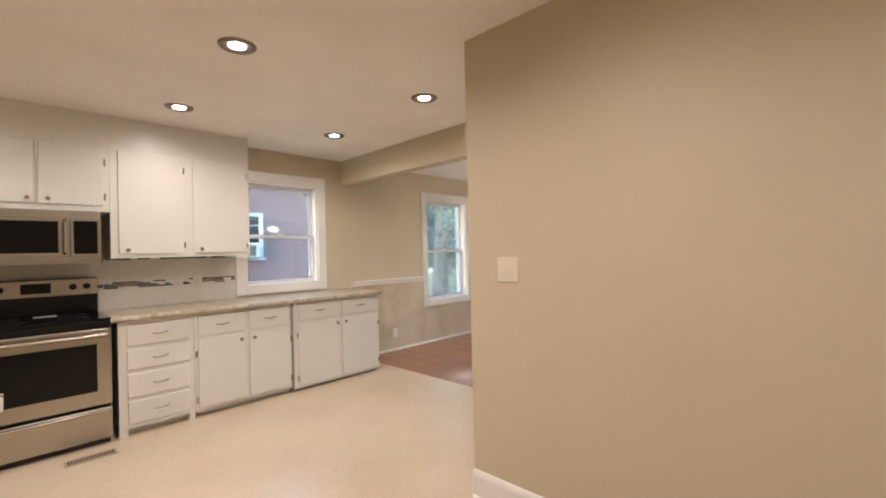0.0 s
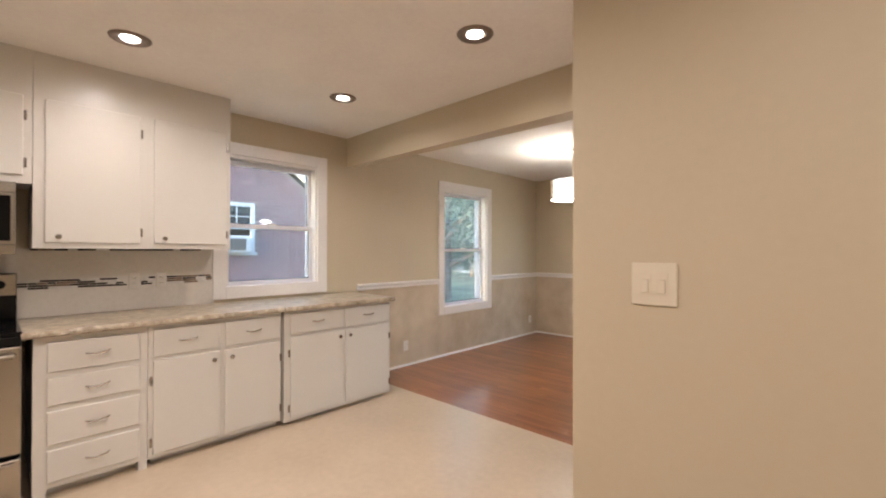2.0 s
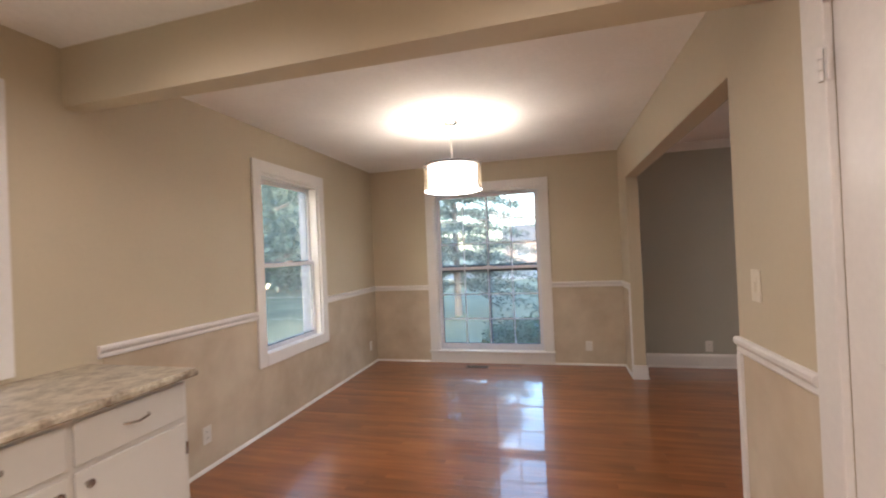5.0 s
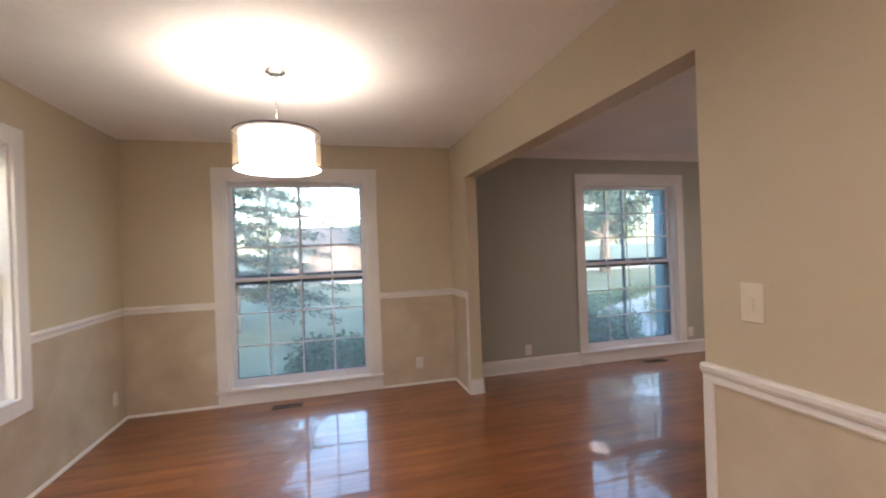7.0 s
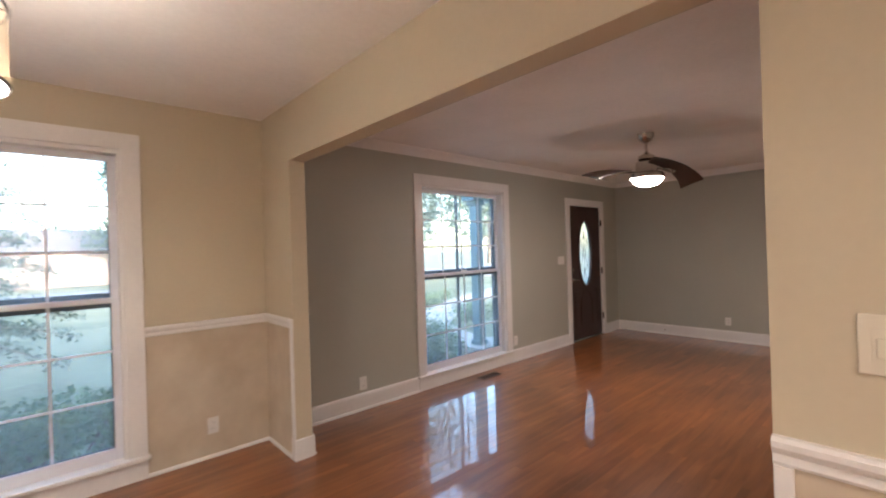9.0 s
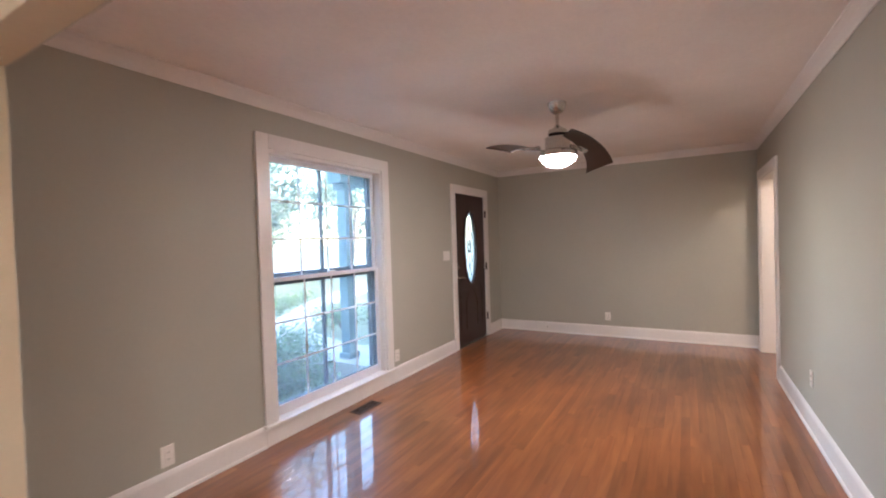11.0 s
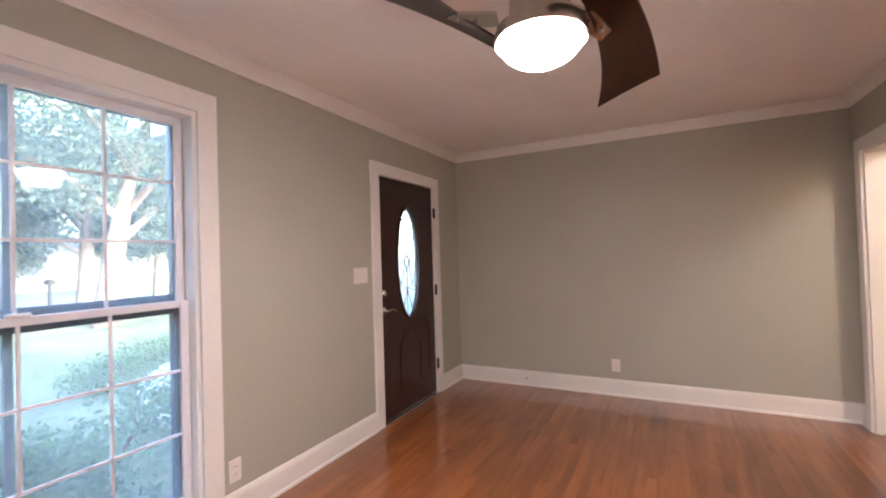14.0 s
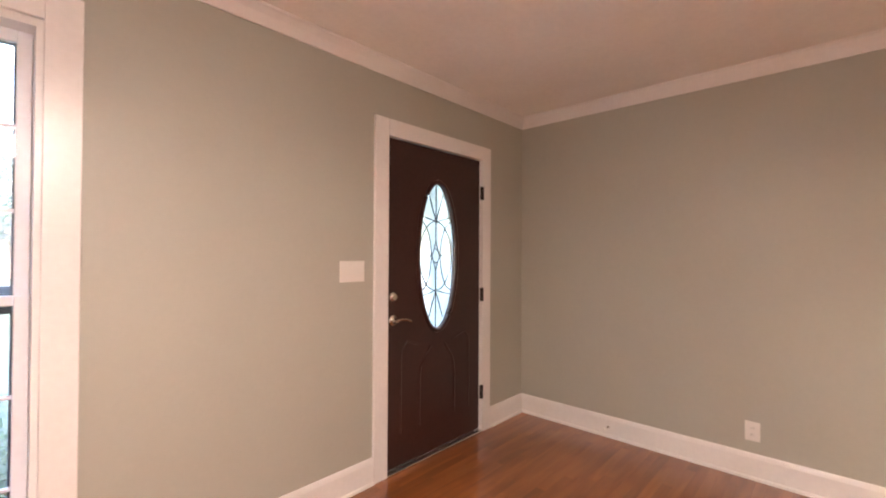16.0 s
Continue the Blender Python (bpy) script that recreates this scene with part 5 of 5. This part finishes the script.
def car(x, y, rz, material, label):
    c = empty("car", pose(x, y, GROUND + 0.055, 0, 0, rz), label, "car")
    bm = bmesh.new()
    side = [(-2.2, 0.35), (2.2, 0.35), (2.25, 0.75), (1.3, 0.95), (0.75, 1.5), (-1.2, 1.55), (-1.9, 1.05), (-2.25, 0.95)]
    a, b = [bm.verts.new((p, -0.85, z)) for p, z in side], [bm.verts.new((p, 0.85, z)) for p, z in side]
    for k in range(8):
        bm.faces.new((a[k], a[(k + 1) % 8], b[(k + 1) % 8], b[k]))
    bm.faces.new(a)
    bm.faces.new(b[::-1])
    bmesh.ops.bevel(bm, geom=bm.edges[:], offset=0.06, segments=2, affect="EDGES")
    part("body", bm, material, c, "", True)
    for sy in (-0.865, 0.865):
        part("side_window", box(-1.1, 0.6, sy - 0.005, sy + 0.005, 1.02, 1.42), "blackglass", c)
    for wx in (-1.4, 1.4):
        for sy in (-0.78, 0.78):
            wl = part("wheel", lathe([(0, -0.1), (0.31, -0.1), (0.33, -0.07), (0.33, 0.07), (0.31, 0.1), (0, 0.1)], 24), "rubber", c, at=pose(wx, sy, 0.33, 90))
            part("rim", lathe([(0, -0.106), (0.19, -0.106), (0.19, 0.106), (0, 0.106)], 20), "nickel", wl)
    return c


car(5.2, 32.5, 4, "redpaint", "red car parked along the street")
car(-17.0, 24.0, 20, "storm", "dark car seen across the side lawn")

# neighbouring brick house to the west
NX = -9.5
nh = empty("neighbour_house", pose(NX, 0, GROUND), "red brick neighbour house with white rake board and window", "house")
part("wall", box(-6.0, -0.02, -6.0, 6.4, 0.0, 2.40), "mortar", nh)
bm = bmesh.new()
gv = [(-6.0, 2.4), (6.4, 2.4), (0.2, 6.9)]
a, b = [bm.verts.new((-0.02, y, z)) for y, z in gv], [bm.verts.new((-5.9, y, z)) for y, z in gv]
bm.faces.new(a)
bm.faces.new(b[::-1])
for k in range(3):
    bm.faces.new((a[k], a[(k + 1) % 3], b[(k + 1) % 3], b[k]))
part("gable", bm, "mortar", nh)
for s0, s1 in (((6.75, 2.42), (0.2, 6.9)), ((0.2, 6.9), (-6.35, 2.42))):
    bm = bmesh.new()
    d = Vector((0, s1[0] - s0[0], s1[1] - s0[1])).normalized()
    up = Vector((0, -d.z, d.y)) if d.y > 0 else Vector((0, d.z, -d.y))
    for k, (x0, x1, u0, u1, mname, nm) in enumerate(((-6.2, 0.22, 0.10, 0.20, "roof", "roof"), (0.02, 0.10, -0.09, 0.0995, "trim", "rake_board"))):
        bm = bmesh.new()
        q = [Vector((0, *s0)), Vector((0, *s1))]
        vs = [[bm.verts.new(p + up * u + Vector((x, 0, 0))) for x, u in ((x0, u0), (x1, u0), (x1, u1), (x0, u1))] for p in q]
        for j in range(4):
            bm.faces.new((vs[0][j], vs[0][(j + 1) % 4], vs[1][(j + 1) % 4], vs[1][j]))
        bm.faces.new(vs[0])
        bm.faces.new(vs[1][::-1])
        part(nm, bm, mname, nh)
nw_ = part("window", box(0.0, 0.05, 3.02, 3.10, 1.80, 2.84), "shadewhite", nh, "white window with an air conditioner")
for args in ((0.0, 0.05, 3.90, 3.98, 1.80, 2.84), (0.0, 0.05, 3.1001, 3.8999, 2.76, 2.84), (0.0, 0.06, 3.1001, 3.8999, 2.28, 2.34), (0.0, 0.07, 2.98, 4.02, 1.74, 1.7999)):
    part("frame", box(*args), "shadewhite", nw_)
for args in ((0.0, 0.02, 3.32, 3.34, 2.3401, 2.7599), (0.0, 0.02, 3.61, 3.63, 2.3401, 2.7599), (0.0, 0.018, 3.1001, 3.8999, 2.54, 2.56)):
    part("muntin", box(*args), "shadewhite", nw_)
part("pane", box(-0.008, -0.002, 3.1001, 3.8999, 1.80, 2.7599), "blackglass", nw_)
ac = part("air_conditioner", box(0.001, 0.30, 3.22, 3.80, 1.80, 2.14, bevel=0.02), "shadewhite", nw_, "white window air conditioner")
part("grille", box(0.3002, 0.306, 3.34, 3.70, 1.84, 2.08), "slot", ac)

# ---- pieces: bricks of the neighbour's wall, floor strips ----
rng = random.Random(9)
brick_a = mesh_of("brick", box(-0.015, 0.0, -0.0965, 0.0965, -0.0285, 0.0285), M["brick"])
more = bmesh.new()
count = 0
for r in range(72):
    z = 0.06 + 0.068 * r
    for k in range(30):
        y = 0.4 + 0.205 * k + (0.1025 if r % 2 else 0)
        if 2.92 < y < 4.08 and 1.70 < z < 2.88:
            continue
        if z > 2.4 and y > 6.4 - (z - 2.4) * 6.2 / 4.5 - 0.2:
            continue
        if 2.3 < y < 5.0 and 1.4 < z < 3.2 and count < 300:
            ob = new("brick", brick_a)
            ob.parent = nh
            ob.location = (rng.uniform(-0.002, 0.002), y, z)
            count += 1
        else:
            bx(more, -0.015, 0.0, y - 0.0965, y + 0.0965, z - 0.0285, z + 0.0285)
tagged(part("brickwork", more, "brick", nh), kind="stuff")

M["plank"], M["planks"] = plank_material("oak_strip", False), plank_material("oak_strips", True)
PW = 0.0572
boards = {}
verts, faces = [], []
count = 0
for r in range(61):
    y0 = SEAM + PW * r
    if y0 > YN - 0.02:
        break
    x, end = XW, (XD if y0 < YS - 0.02 else XE)
    x -= rng.random() * 0.6
    while x < end - 0.02:
        ln = rng.choice((0.55, 0.7, 0.9, 1.1, 1.35))
        a, b = max(x, XW), min(x + ln, end)
        if b - a > 0.02:
            full = abs(b - a - ln) < 1e-6
            wide = min(PW, YN - y0)
            if full and wide == PW and 0.2 < a < 4.2 and 3.4 < y0 < 6.0 and count < 300:
                if ln not in boards:
                    boards[ln] = mesh_of("plank", box(0.00015, ln - 0.00015, 0.00015, PW - 0.00015, -0.0078, 0.0, bevel=0.0004), M["plank"])
                ob = new("plank", boards[ln])
                ob.parent = sub_floor
                ob.location = (a, y0, 0)
                count += 1
            else:
                i = len(verts)
                x0, x1, q0, q1 = a + 0.00015, b - 0.00015, y0 + 0.00015, y0 + wide - 0.00015
                verts += [(x0, q0, -0.007), (x1, q0, -0.007), (x1, q1, -0.007), (x0, q1, -0.007), (x0, q0, -0.0004), (x1, q0, -0.0004), (x1, q1, -0.0004), (x0, q1, -0.0004),
                          (x0 + 0.0004, q0 + 0.0004, 0), (x1 - 0.0004, q0 + 0.0004, 0), (x1 - 0.0004, q1 - 0.0004, 0), (x0 + 0.0004, q1 - 0.0004, 0)]
                for k in range(4):
                    q = (k + 1) % 4
                    faces += [(i + k, i + q, i + 4 + q, i + 4 + k), (i + 4 + k, i + 4 + q, i + 8 + q, i + 8 + k)]
                faces.append((i + 8, i + 9, i + 10, i + 11))
        x += ln
me = bpy.data.meshes.new("planks")
me.from_pydata(verts, [], faces)
me.materials.append(M["planks"])
pk = new("planks", me)
pk.parent = sub_floor
tagged(pk, kind="stuff")
# boards of hall and bedroom, seen through the opening
verts, faces = [], []
for r in range(75):
    y0 = -1.2 + PW * r
    if y0 > YS:
        break
    x, end = 2.7, 10.0
    x -= rng.random() * 0.6
    while x < end:
        ln = rng.choice((0.7, 0.9, 1.1, 1.35))
        a, b = max(x, 2.7), min(x + ln, end)
        if b - a > 0.02 and (y0 > 1.40 or a > 6.31):
            i = len(verts)
            x0, x1, q0, q1 = a + 0.0004, b - 0.0004, y0 + 0.0004, min(y0 + PW, YS) - 0.0004
            verts += [(x0, q0, -0.0009), (x1, q0, -0.0009), (x1, q1, -0.0009), (x0, q1, -0.0009), (x0, q0, 0.0), (x1, q0, 0.0), (x1, q1, 0.0), (x0, q1, 0.0)]
            faces += [(i + 4, i + 5, i + 6, i + 7)] + [(i + k, i + (k + 1) % 4, i + 4 + (k + 1) % 4, i + 4 + k) for k in range(4)]
        x += ln
me = bpy.data.meshes.new("hall_planks")
me.from_pydata(verts, [], faces)
me.materials.append(M["planks"])
pk = new("planks", me)
pk.parent = sub_floor
tagged(pk, kind="stuff")
